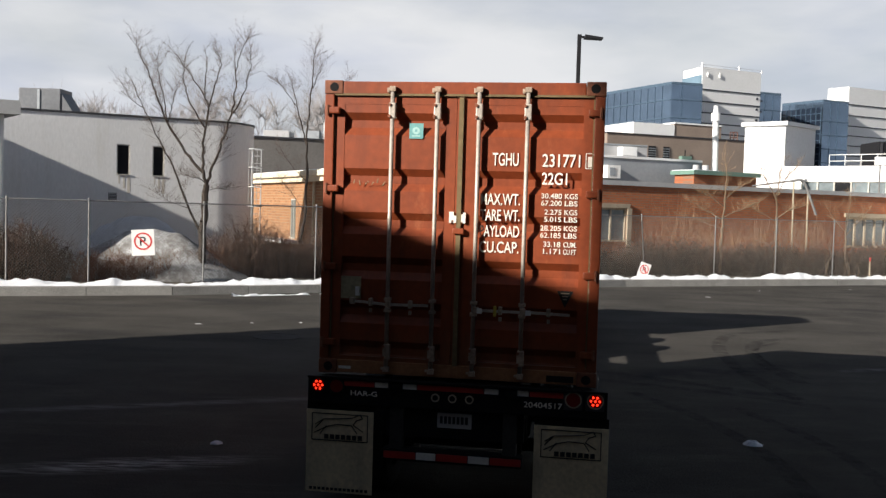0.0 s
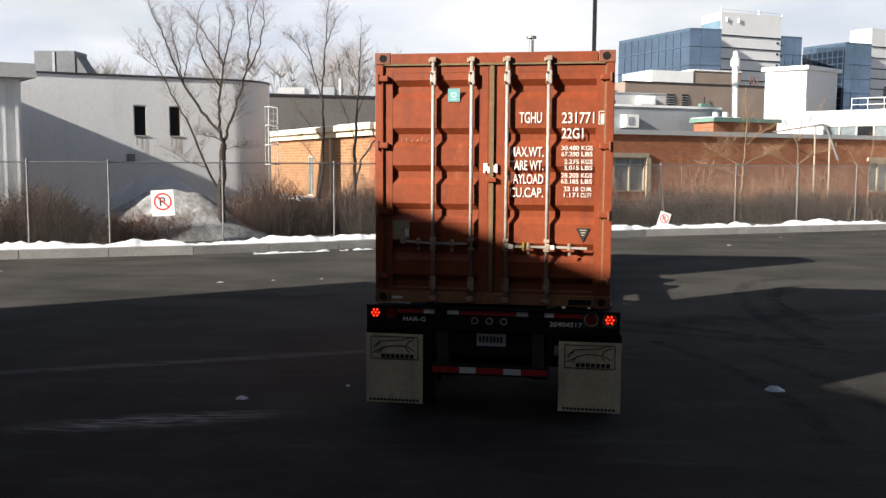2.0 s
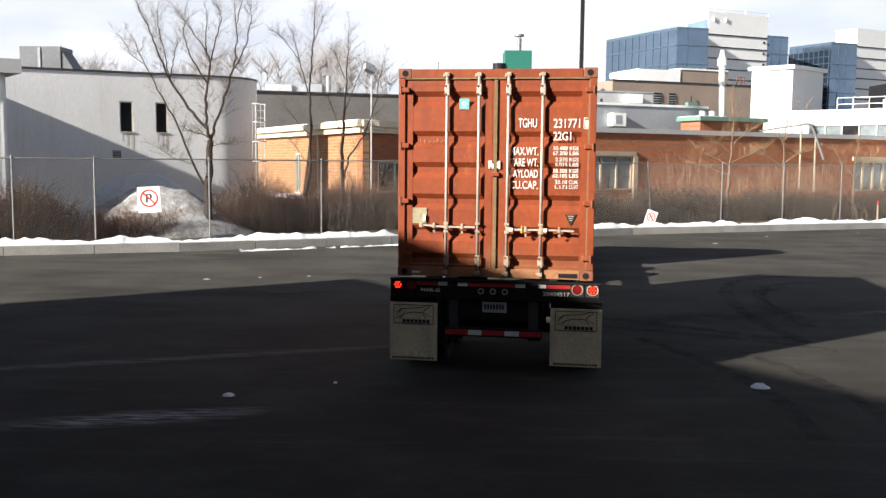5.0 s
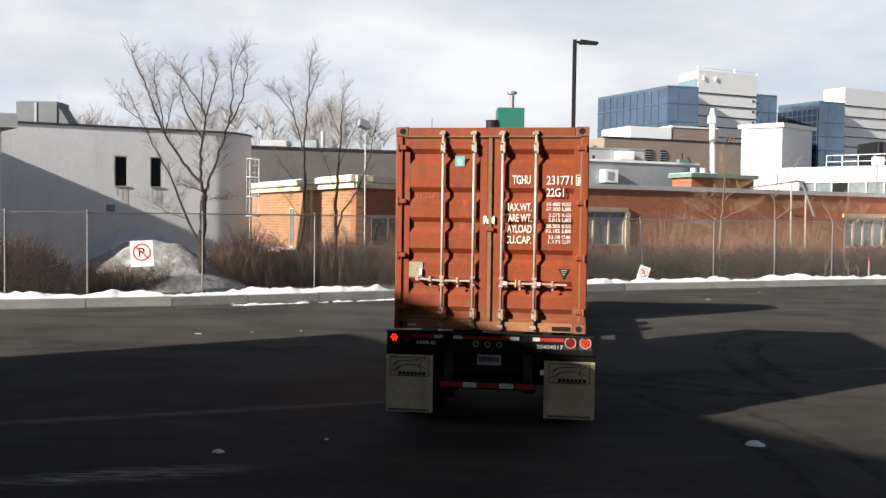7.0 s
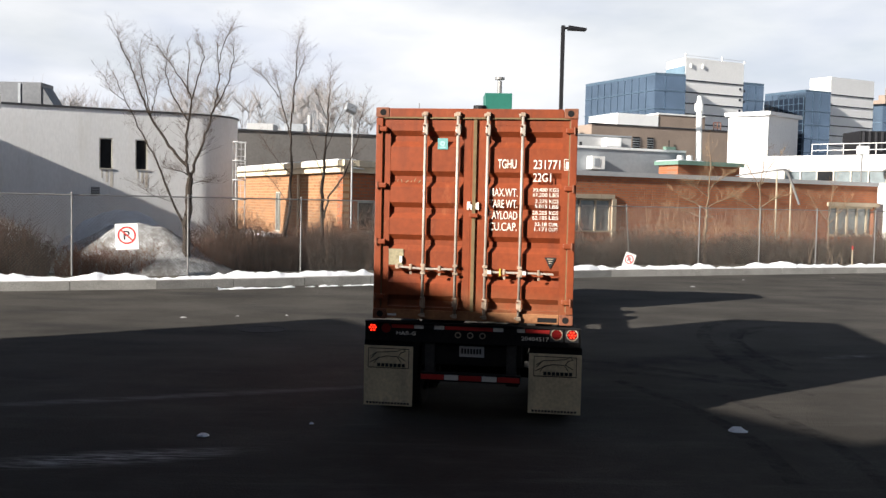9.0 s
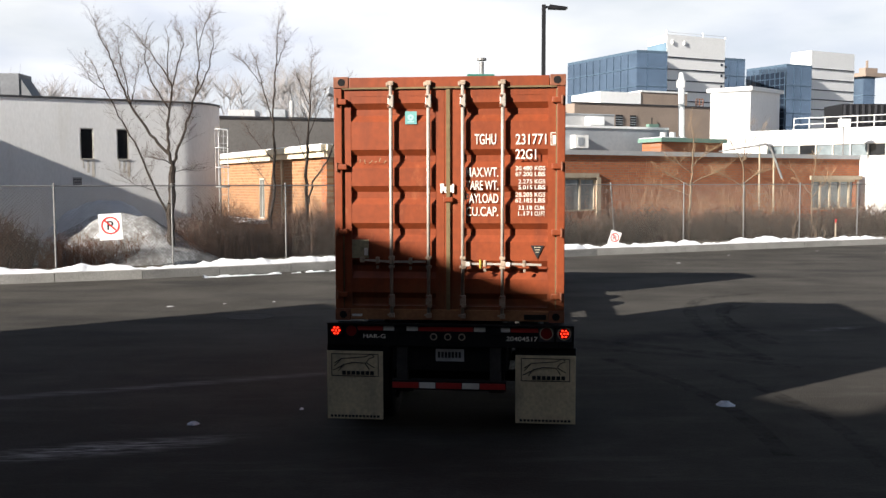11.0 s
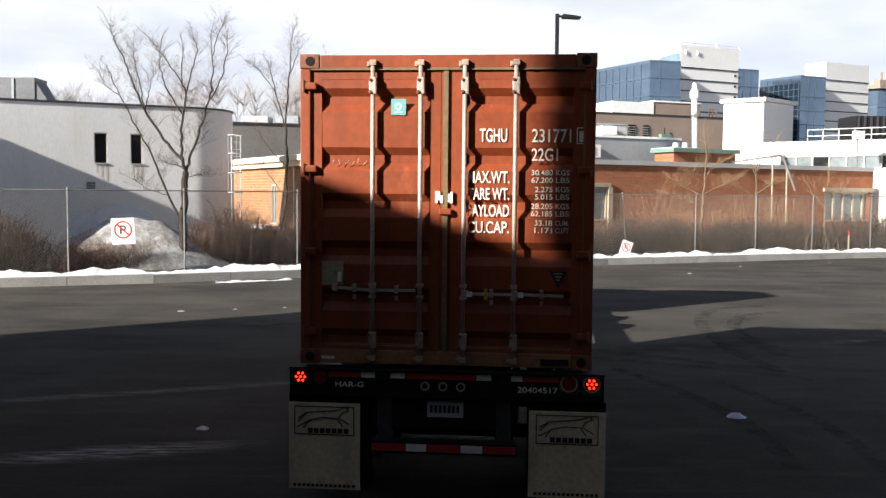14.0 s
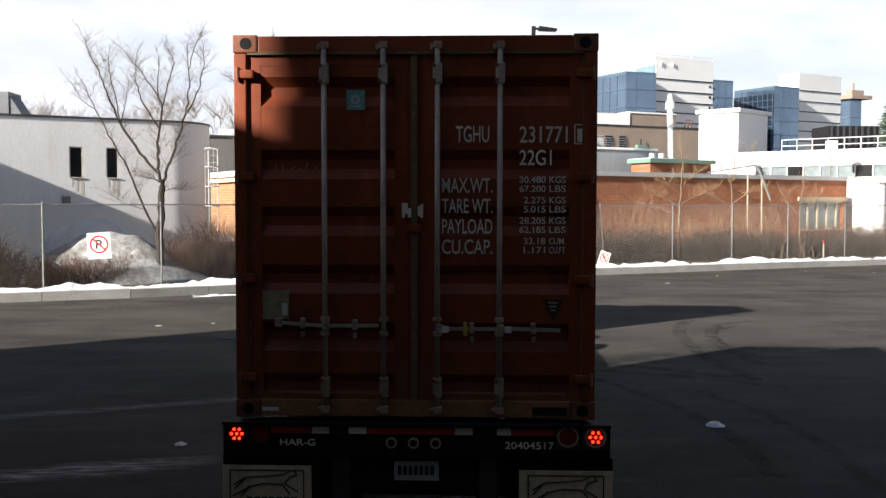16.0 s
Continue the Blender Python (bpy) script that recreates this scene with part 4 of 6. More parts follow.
for i in range(4):
    for ds, dz in ((14.0, 0.0), (15.1, -0.35)):
        part("small_window", Shape().along(WT1[1], WT1[2], ds, ds + 0.45, 20.3 + 2.2 * i + dz, 20.75 + 2.2 * i + dz, 0.0, 0.1), DARK_GLASS, tw)
for ds, zz in ((0.2, 33.4), (9.5, 33.4), (15.5, 33.0)):
    part("roof_mast", Shape().along(WT1[1], WT1[2], ds, ds + 0.25, 32.5, zz, -0.6, -0.35), WHITE_PANEL, tw)
for ds in (1.2, 4.2):
    part("wall_lamp", Shape().along(WT1[1], WT1[2], ds, ds + 0.3, 30.6, 31.4, 0.0, 0.25), WHITE_PAINT, tw)
part("roof_rail", Shape().along(WT1[1], WT1[2], 0.2, 15.6, 33.0, 33.06, -0.5, -0.44), SOFFIT, tw)
glass_block("office_tower", "blue glass office block behind the white tower", (64.3, 203.7), (74.6, 207.6), (76, 222), 30.0, BLUE_GLASS, [12.5 + 3.5 * i for i in range(5)], 2.2)
ga, gb_, gc_ = Vector((80.9, 224.1)), Vector((86.7, 214.0)), (93.8, 216.9)
t2 = glass_block("office_tower", "dark and blue glass office block with a gridded face", tuple(ga), tuple(gb_), gc_, 29.8, BLUE_GLASS, [12.5 + 3.2 * i for i in range(5)], 2.2)
part("dark_face", Shape().along(ga, gb_, 0.1, 11.5, 0.5, 28.5, 0.05, 0.16), DARK_GLASS, t2, "dark gridded window face")
for i in range(9):
    part("grid_bar", Shape().along(ga, gb_, 0.1 + i * 1.4, 0.24 + i * 1.4, 8.0, 28.5, 0.16, 0.35), MULLION, t2)
for i in range(12):
    part("grid_bar", Shape().along(ga, gb_, 0.1, 11.5, 10.0 + i * 1.55, 10.14 + i * 1.55, 0.16, 0.33), MULLION, t2)
glass_block("office_tower", "white-clad tower with dark floor joints further off", (92.7, 226.4), (95.9, 222.0), (109.5, 228.6), 34.0, WHITE_PANEL, [15.6, 18.0, 20.4, 22.8, 25.1, 27.6, 30.2], 0, white=True)
glass_block("office_tower", "narrow blue glass block under a projecting roof slab", (120.2, 252.5), (122.4, 250), (126.3, 251.5), 31.0, BLUE_GLASS, [12.5 + 3.5 * i for i in range(5)], 2.4)
cap = thing("roof_canopy", "brown flat roof canopy with a plant box on the far tower", "roof")
part("slab", Shape().prism([(118.6, 252), (122.3, 248.6), (129.0, 250.8), (125, 257)], 31.504, 32.5), BROWN_BLOCK, cap)
part("plant_box", Shape().prism([(121.8, 251.5), (123, 250.3), (127, 251.6), (125.5, 253.5)], 32.504, 34.0), BROWN_BLOCK, cap)
part("mast", Shape().box(123.6, 124.1, 251, 251.5, 34.0, 36.0), BROWN_BLOCK, cap)
hill = Shape()
hp = [(-900, 700), (-400, 900), (100, 900), (300, 700), (500, 560), (800, 300)]
for i, p in enumerate(finer(hp, 30)):
    hill.v += [(p.x, p.y, -1), (p.x * 1.15, p.y * 1.15, 16 + 14 * noise.noise((p.x * 0.006, p.y * 0.006, 0)) + (34 if p.x > 250 else 0) * min(1, (p.x - 250) / 120 if p.x > 250 else 0)), (p.x * 1.6, p.y * 1.6, -1)]
for i in range(len(hill.v) // 3 - 1):
    k = 3 * i
    hill.f += [(k, k + 3, k + 4, k + 1), (k + 1, k + 4, k + 5, k + 2)]
solo("backdrop", hill, mat("far_wooded_hill", (0.12, 0.13, 0.15), rough=1, vary=0.2, scale=0.05, fine=0.4, bump=0), "grey wooded hills far off on the horizon", "hills", kind="structure")


# ---- trees ----
def bare_tree(name, base, limbs, label, seed, twig_mat, twig_levels=3, bark=None):
    """A leafless tree: each limb is a bent line of points from the trunk; twigs fork from the limbs."""
    rnd = random.Random(seed)
    t = thing(name, label, "tree", "bare trees")

    def twigs(shape, p, d, length, r, level):
        n = 3
        q = p
        for i in range(n):
            d = (d + Vector((rnd.uniform(-0.28, 0.28), rnd.uniform(-0.28, 0.28), rnd.uniform(-0.06, 0.16)))).normalized()
            nxt = q + d * (length / n)
            shape.tube(q, nxt, r * (1 - i / (n + 0.6)), r * (1 - (i + 1) / (n + 0.6)), n=4 if level > 1 else 3, caps=False)
            if level > 0:
                for _ in range(rnd.choice((2, 2, 3))):
                    e = (d + Vector((rnd.uniform(-1.0, 1.0), rnd.uniform(-1.0, 1.0), rnd.uniform(-0.2, 0.4)))).normalized()
                    twigs(shape, q.lerp(nxt, rnd.random()), e, length * rnd.uniform(0.35, 0.6), r * 0.5, level - 1)
            q = nxt

    trunk_done = False
    for pts, r0, r1 in limbs:
        pts = [Vector(base) + Vector(p) for p in pts]
        r0, r1 = (r0 * 0.9, r1 * 0.85) if not trunk_done else (r0 * 0.72, r1 * 0.7)
        s, tw = Shape(), Shape()
        fine = []
        for a, b in zip(pts, pts[1:]):
            k = 5
            for i in range(k):
                fine.append(a.lerp(b, i / k) + Vector((rnd.uniform(-0.03, 0.03), rnd.uniform(-0.03, 0.03), 0)) * (1 if fine else 0))
        fine.append(pts[-1])
        m = len(fine) - 1
        for i in range(m):
            ra, rb = r0 + (r1 - r0) * i / m, r0 + (r1 - r0) * (i + 1) / m
            s.tube(fine[i], fine[i + 1], ra, rb, n=8, caps=(i == m - 1))
            f = i / m
            if trunk_done and f > 0.22:
                d = (fine[i + 1] - fine[i]).normalized()
                for _ in range(2 if f < 0.4 else 3):
                    e = (d * 0.5 + Vector((rnd.uniform(-0.9, 0.9), rnd.uniform(-0.9, 0.9), rnd.uniform(-0.1, 0.45)))).normalized()
                    twigs(tw, fine[i], e, rnd.uniform(0.3, 0.85) * (1.1 - 0.4 * f), max(0.0032, rb * 0.15), twig_levels - 1)
        if trunk_done:
            twigs(tw, fine[-1], (fine[-1] - fine[-2]).normalized(), 0.45, max(0.005, r1), twig_levels - 1)
        limb = part("trunk" if not trunk_done else "limb", s, bark or BARK, t)
        if tw.v:
            tagged(part("twig_spray", tw, twig_mat, limb), kind="stuff")
        trunk_done = True
    return t


# fork points in metres from the tree's foot
bare_tree("bare_tree", (-7.75, 30.0, 0.0), [
    ([(0, 0, 0), (0.0, 0, 1.75), (0.06, 0, 2.63), (0.1, 0, 3.29)], 0.15, 0.12),
    ([(0.1, 0, 3.29), (0.22, 0, 3.7), (0.55, 0.1, 4.69), (0.87, 0.2, 5.79), (0.96, 0.2, 6.6), (0.9, 0.2, 7.7)], 0.075, 0.012),
    ([(0.87, 0.2, 5.64), (1.27, 0.1, 6.37), (1.45, 0, 7.1), (1.48, -0.1, 7.6)], 0.035, 0.009),
    ([(0.94, 0.2, 7.0), (1.12, 0.3, 7.8), (1.3, 0.4, 8.2)], 0.022, 0.007),
    ([(0.1, 0, 3.29), (-0.03, 0, 3.8), (0.0, -0.1, 4.83), (0.14, -0.1, 5.7), (0.03, -0.2, 6.3), (0.1, -0.2, 7.2)], 0.08, 0.012),
    ([(0.14, -0.1, 5.75), (0.36, -0.3, 6.36), (0.61, -0.4, 7.09), (0.5, -0.5, 7.5)], 0.035, 0.008),
    ([(0.05, -0.1, 5.1), (-0.48, -0.2, 5.99), (-0.63, -0.2, 6.64), (-0.57, -0.3, 7.3)], 0.04, 0.009),
    ([(0.05, -0.2, 6.1), (-0.55, 0, 6.93), (-1.07, 0.1, 7.55)], 0.03, 0.008),
    ([(-0.03, 0, 3.7), (-0.62, 0.1, 4.31), (-1.28, 0.2, 5.32), (-1.57, 0.2, 6.04), (-1.87, 0.3, 6.77), (-2.23, 0.3, 7.5), (-2.4, 0.3, 8.0)], 0.07, 0.009),
    ([(-1.28, 0.2, 5.35), (-1.32, 0, 6.05), (-1.47, -0.1, 6.77), (-1.5, -0.1, 7.4)], 0.03, 0.008),
    ([(-1.24, 0.2, 5.3), (-1.14, 0.4, 5.98), (-0.99, 0.5, 6.63)], 0.025, 0.008),
    ([(-0.08, 0, 1.7), (-0.54, -0.1, 2.77), (-0.98, -0.1, 3.87), (-1.5, -0.2, 4.88), (-1.94, -0.2, 5.75), (-2.27, -0.2, 6.5)], 0.06, 0.01),
    ([(-1.94, -0.2, 5.7), (-2.3, -0.3, 5.95), (-2.6, -0.3, 6.5)], 0.02, 0.007),
    ([(0.08, 0, 3.35), (-0.14, -0.1, 3.5), (-0.4, -0.1, 3.54)], 0.03, 0.015),
    ([(0.1, 0, 3.1), (0.5, -0.1, 3.2), (0.8, -0.1, 3.15)], 0.018, 0.008),
    ([(-0.4, 0, 2.5), (-1.0, -0.1, 2.7), (-1.6, -0.1, 3.05)], 0.016, 0.007),
], "bare multi-stemmed tree with grey-brown branches beside the fence", 11, TWIG)
bare_tree("bare_tree", (-5.0, 33.4, 0.0), [
    ([(-0.22, 0, 0), (-0.11, 0, 1.37), (0.05, 0, 2.22), (0.08, 0, 4.24)], 0.072, 0.055),
    ([(0.08, 0, 4.24), (0.05, 0, 5.32), (0.12, 0, 6.25), (0.23, 0, 7.25), (0.26, 0, 8.0), (0.4, 0, 8.6)], 0.054, 0.008),
    ([(0.05, 0, 4.9), (-0.22, 0.1, 5.78), (-0.42, 0.1, 6.62), (-0.58, 0.1, 7.2)], 0.04, 0.008),
    ([(-0.34, 0.1, 6.24), (-0.85, 0, 6.93), (-1.1, 0, 7.15)], 0.02, 0.007),
    ([(0.22, 0, 6.9), (0.4, 0.1, 7.4), (0.54, 0.1, 7.8)], 0.025, 0.007),
    ([(0.07, 0, 3.6), (-0.44, -0.1, 4.08), (-0.88, -0.1, 4.8)], 0.022, 0.008),
    ([(0.06, 0, 2.4), (-0.5, 0.1, 3.2), (-0.9, 0.1, 3.6)], 0.018, 0.008),
], "slender bare young tree with upright twigs behind the fence", 12, TWIG)
bare_tree("bare_tree", (-3.75, 33.8, 0.0), [
    ([(-0.06, 0, 0), (-0.09, 0, 2.23), (-0.08, 0, 3.49), (0.0, 0, 4.59)], 0.08, 0.05),
    ([(0.0, 0, 4.5), (0.07, 0, 5.76), (0.14, 0, 6.6), (0.17, 0, 7.4)], 0.048, 0.008),
    ([(-0.07, 0, 1.9), (0.16, -0.1, 2.8), (0.67, -0.2, 3.53), (1.15, -0.2, 4.74), (1.25, -0.2, 5.54), (1.44, -0.2, 6.3)], 0.055, 0.009),
    ([(0.04, 0, 5.6), (-0.29, 0.1, 6.38), (-0.42, 0.1, 6.7)], 0.022, 0.007),
    ([(0.02, 0, 4.5), (0.43, 0.1, 5.53), (0.7, 0.1, 6.3)], 0.025, 0.007),
    ([(-0.05, 0, 3.4), (-0.4, 0.1, 4.4), (-0.6, 0.1, 5.0)], 0.02, 0.008),
], "slender bare young tree with forked stem behind the fence", 13, TWIG)
LIGHT_TWIG = mat("pale_twig_bark", (0.25, 0.165, 0.095), rough=0.95, vary=0.25, scale=3, fine=30, bump=0)
PALE_BARK = mat("pale_bark", (0.17, 0.12, 0.08), rough=0.95, vary=0.3, scale=6, fine=40, bump=0.3)
bare_tree("bare_tree", (12.4, 41.0, 0.0), [
    ([(0, 0, 0), (-0.05, 0, 1.4), (0.0, 0, 2.6)], 0.08, 0.065),
    ([(0.0, 0, 2.55), (0.08, 0, 3.6), (0.08, 0, 4.6), (0.0, 0, 5.5)], 0.06, 0.01),
    ([(0.0, 0, 2.6), (-0.5, 0.1, 2.9), (-0.95, 0.1, 3.1), (-1.5, 0.1, 3.45)], 0.04, 0.009),
    ([(0.0, 0, 2.7), (0.5, -0.1, 3.0), (0.95, -0.1, 3.15), (1.6, -0.1, 3.5)], 0.04, 0.009),
    ([(0.03, 0, 3.2), (-0.6, -0.2, 3.6), (-1.2, -0.2, 3.9)], 0.03, 0.008),
    ([(0.06, 0, 3.5), (0.6, 0.2, 4.0), (1.1, 0.2, 4.3)], 0.03, 0.008),
    ([(-0.02, 0, 2.2), (-0.8, 0.3, 2.5), (-1.7, 0.3, 2.75)], 0.03, 0.008),
], "small bare tree with pale tan twigs behind the fence", 21, LIGHT_TWIG, 3, PALE_BARK)
bare_tree("bare_tree", (15.2, 42.2, 0.0), [
    ([(0, 0, 0), (0.02, 0, 1.5), (0.0, 0, 2.8)], 0.085, 0.07),
    ([(0.0, 0, 2.8), (-0.05, 0, 3.7), (0.1, 0, 4.6), (0.14, 0, 5.6)], 0.06, 0.01),
    ([(-0.05, 0, 3.7), (-0.35, 0.1, 4.2), (-0.6, 0.1, 4.65), (-0.9, 0.1, 5.2)], 0.035, 0.009),
    ([(0.0, 0, 2.75), (0.4, -0.1, 3.05), (0.75, -0.1, 3.2), (1.3, -0.1, 3.4)], 0.045, 0.009),
    ([(0.0, 0, 3.8), (0.42, 0, 4.7), (0.88, 0, 5.2)], 0.035, 0.009),
    ([(0.0, 0, 2.6), (-0.7, 0.2, 3.0), (-1.3, 0.2, 3.3)], 0.03, 0.008),
], "small bare tree with pale forked trunk and tan twigs", 22, LIGHT_TWIG, 3, PALE_BARK)
bare_tree("bare_tree", (18.9, 43.4, 0.0), [
    ([(0, 0, 0), (0.05, 0, 1.4), (0.0, 0, 2.3)], 0.05, 0.04),
    ([(0.0, 0, 2.3), (0.1, 0, 3.1), (0.2, 0, 4.0)], 0.03, 0.009),
    ([(0.0, 0, 2.2), (-0.6, 0, 2.8), (-1.0, 0, 3.5)], 0.03, 0.008),
    ([(0.0, 0, 2.0), (0.6, 0, 2.7), (1.0, 0, 3.2)], 0.03, 0.008),
], "thin bare sapling with pale tan twigs behind the fence", 23, LIGHT_TWIG, 3, PALE_BARK)
for bx, by, hh, sd in ((17.55, 42.0, 2.05, 1), (18.5, 42.1, 1.5, 2), (19.1, 42.5, 1.0, 3)):
    rnd_v = random.Random(sd)
    snag = thing("vine_snag", "pale twisted dead vine stems standing in the hedge", "snag")
    for k in range(3):
        ph = rnd_v.uniform(0, 6.28)
        vs = Shape()
        prev = None
        for i in range(13):
            f = i / 12
            p = Vector((bx + 0.1 * math.cos(ph + 5 * f) + 0.12 * rnd_v.uniform(-1, 1) * f, by + 0.1 * math.sin(ph + 5 * f), 0.1 + hh * f * (1 - 0.1 * k)))
            if prev is not None:
                vs.tube(prev, p, 0.032 * (1.15 - f), 0.032 * (1.07 - f), n=6, caps=False)
            prev = p
        part("stem", vs, PALE_BARK, snag)


# ---- thickets, far woods ----
def thicket(name, line, d0, d1, count, h0, h1, material, label, seed, r=0.012):
    rnd = random.Random(seed)
    pts = finer(line, 0.5)
    s = Shape()
    for _ in range(count):
        i = rnd.randrange(len(pts) - 1)
        p = pts[i].lerp(pts[i + 1], rnd.random())
        t = (pts[i + 1] - pts[i]).normalized()
        q = p + Vector((-t.y, t.x)) * rnd.uniform(d0, d1)
        clump = 0.75 + 0.5 * noise.noise((q.x * 0.5, q.y * 0.5, seed))
        h = rnd.uniform(h0, h1) * clump
        a = Vector((q.x, q.y, 0.1))
        d = Vector((rnd.uniform(-0.35, 0.35), rnd.uniform(-0.3, 0.3), 1.0)).normalized()
        mid = a + d * h * 0.55
        d2 = (d + Vector((rnd.uniform(-0.4, 0.4), rnd.uniform(-0.3, 0.3), 0))).normalized()
        top = mid + d2 * h * 0.5
        s.tube(a, mid, r, r * 0.75, n=3, caps=False)
        s.tube(mid, top, r * 0.75, r * 0.25, n=3, caps=False)
        for _ in range(4):
            u = rnd.uniform(0.15, 1.0)
            b = a.lerp(mid, u) if rnd.random() < 0.5 else mid.lerp(top, u)
            e = Vector((rnd.uniform(-1, 1), rnd.uniform(-0.6, 0.6), rnd.uniform(0.1, 1.0))).normalized()
            s.tube(b, b + e * rnd.uniform(0.2, 0.55), r * 0.55, r * 0.2, n=3, caps=False)
    return solo(name, s, material, label, "shrubs", kind="stuff")


REDDISH = mat("red_brown_stems", (0.14, 0.068, 0.04), rough=1.0, vary=0.3, bump=0)
LEFT_FENCE, RIGHT_FENCE = [(-14.5, 26.1), (-10.3, 27.5), (-4.5, 31.3), (1.5, 34.4)], [(1.5, 34.4), (8.4, 38.0), (20.5, 42.6), (34, 47.4)]
thicket("thicket", [(-11.2, 28.2), (-9.4, 29.2), (-6.8, 30.8)], -0.3, 0.8, 600, 0.5, 1.35, REDDISH, "bare brown stems on the snow mound", 35)
thicket("thicket", [(-14.5, 26.1), (-11.2, 27.5)], 0.3, 1.8, 1300, 1.1, 2.15, BRUSH, "tangled leafless brown shrubs behind the fence", 36)
thicket("thicket", [(-7.0, 30.1), (-4.5, 31.6), (1.5, 34.7)], 0.4, 2.2, 2600, 1.1, 2.15, BRUSH, "tangled leafless brown shrubs behind the fence", 31)
thicket("thicket", RIGHT_FENCE, 0.4, 3.6, 7500, 0.8, 1.85, HEDGE, "dense leafless brown hedge behind the fence", 32, r=0.015)
thicket("thicket", [(-6.2, 31.5), (-2.5, 33.4), (1.5, 35.6)], 0.8, 2.4, 1000, 1.6, 2.5, REDDISH, "reddish bare shrub stems before the brick wall", 33)
thicket("thicket", [(10.6, 41.2), (19.5, 44.6)], 0.4, 2.6, 260, 2.4, 3.6, LIGHT_TWIG, "pale tan bare saplings above the hedge", 34, r=0.006)
thicket("thicket", [(5.5, 38.2), (8.4, 39.6), (20.5, 44.2), (30, 47.6)], 0.4, 2.6, 1100, 1.6, 2.8, REDDISH, "thin reddish stems rising from the hedge", 37, r=0.006)


def far_wood(name, x0, x1, y, h, count, seed, label):
    rnd = random.Random(seed)
    s = Shape()
    for _ in range(count):
        x = rnd.uniform(x0, x1)
        yy = y + rnd.uniform(-6, 6)
        top = h * (0.7 + 0.35 * noise.noise((x * 0.12, seed, 0)) + rnd.uniform(-0.1, 0.1))
        s.tube((x, yy, 0), (x, yy, top * 0.6), 0.14, 0.08, n=3, caps=False)
        for _ in range(26):
            z = top * rnd.uniform(0.4, 0.95)
            e = Vector((rnd.uniform(-1, 1), rnd.uniform(-1, 1), rnd.uniform(0.4, 1.5))).normalized()
            ln = rnd.uniform(1.0, 2.6)
            p = Vector((x, yy, min(z, top * 0.75)))
            s.tube(p, p + e * ln, 0.035, 0.014, n=3, caps=False)
            for _ in range(3):
                g = (e + Vector((rnd.uniform(-0.8, 0.8), rnd.uniform(-0.8, 0.8), rnd.uniform(0, 0.6)))).normalized()
                o = p + e * ln * rnd.uniform(0.4, 1)
                s.tube(o, o + g * rnd.uniform(0.5, 1.5), 0.016, 0.008, n=3, caps=False)
    return solo(name, s, HAZED_FAR_BRUSH, label, "trees", kind="stuff")


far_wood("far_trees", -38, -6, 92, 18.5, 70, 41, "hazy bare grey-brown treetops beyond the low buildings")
fir = thing("fir_tree", "dark green conifer beyond the white building", "tree")
part("trunk", Shape().tube((46.5, 86, 0), (46.5, 86, 13), 0.2, 0.05, n=6), BARK, fir)
needles = Shape()
rnd_f = random.Random(5)
for _ in range(2600):
    z = rnd_f.uniform(5.5, 13.2)
    rad = (13.6 - z) * 0.38 * rnd_f.uniform(0.2, 1.0)
    a = rnd_f.uniform(0, 6.283)
    p = Vector((46.5 + rad * math.cos(a), 86 + rad * math.sin(a), z - rad * 0.15))
    e = Vector((math.cos(a), math.sin(a), rnd_f.uniform(-0.4, 0.3)))
    needles.tube(p, p + e * rnd_f.uniform(0.3, 0.6), 0.07, 0.02, n=3, caps=False)
part("crown", needles, FIR, fir)

# ---- the warehouse behind the camera and its wing, which shade the yard ----
WX0, WX1, WY, WZ = -10.4, 34.0, -0.25, 10.0
wall = Shape()
wall_with_openings(wall, (WX0, WY), (WX1, WY), 0.0, WZ, 0.4, [(WX0 * -1 - 1.4, WX0 * -1 + 1.4, 1.2, 4.3)])
wall.v = [(x, y - 0.4, z) for x, y, z in wall.v]
solo("wall_dock", wall, WAREHOUSE, "grey clad warehouse wall with an open dock door", "wall", kind="structure")
solo("wall_west", Shape().box(WX0, WX0 + 0.3, -35, WY - 0.402, 0, WZ), WAREHOUSE, "grey clad warehouse side wall", "wall", kind="structure")
solo("wall_east", Shape().box(WX1 - 0.3, WX1, -35, WY - 0.402, 0, WZ), WAREHOUSE, "grey clad warehouse side wall", "wall", kind="structure")
solo("wall_south", Shape().box(WX0 + 0.3, WX1 - 0.3, -35.3, -35, 0, WZ), WAREHOUSE, "grey clad warehouse back wall", "wall", kind="structure")
solo("ceiling", Shape().box(WX0 - 0.1, WX1 + 0.1, -35.4, WY + 0.1, WZ + 0.004, WZ + 0.3), WAREHOUSE, "flat warehouse roof deck", "roof", kind="structure")
solo("floor", Shape().box(WX0 + 0.3, WX1 - 0.3, -35, WY - 0.402, 0.004, 1.2), CONCRETE, "raised concrete dock floor", "floor", kind="structure")
# unseen wing, placed and sized from the shadow edges on the yard
wing = thing("warehouse_wing", "lower grey clad wing of the warehouse", "building")
V1, V2 = Vector((-13.4, 13.3)), Vector((-4.6, 0.24))
vd = (V2 - V1).normalized()
vn = Vector((vd.y, -vd.x))
part("wall", Shape().prism([tuple(V1), tuple(V1 + vn * 18), tuple(V2 + vn * 9), tuple(V2)], 0, 6.0), WAREHOUSE, wing)


# ---- the container on its trailer ----
Z0 = 1.25
box = thing("shipping_container", "rust-red twenty-foot steel shipping container with closed rear doors", "container")
CW, CL, CT = 1.219, 6.06, 3.861


def c_part(name, shape, material, label="", parent=None, bevel=0.0, smooth=False):
    return part(name, shape, material, parent or box, label, bevel, smooth)


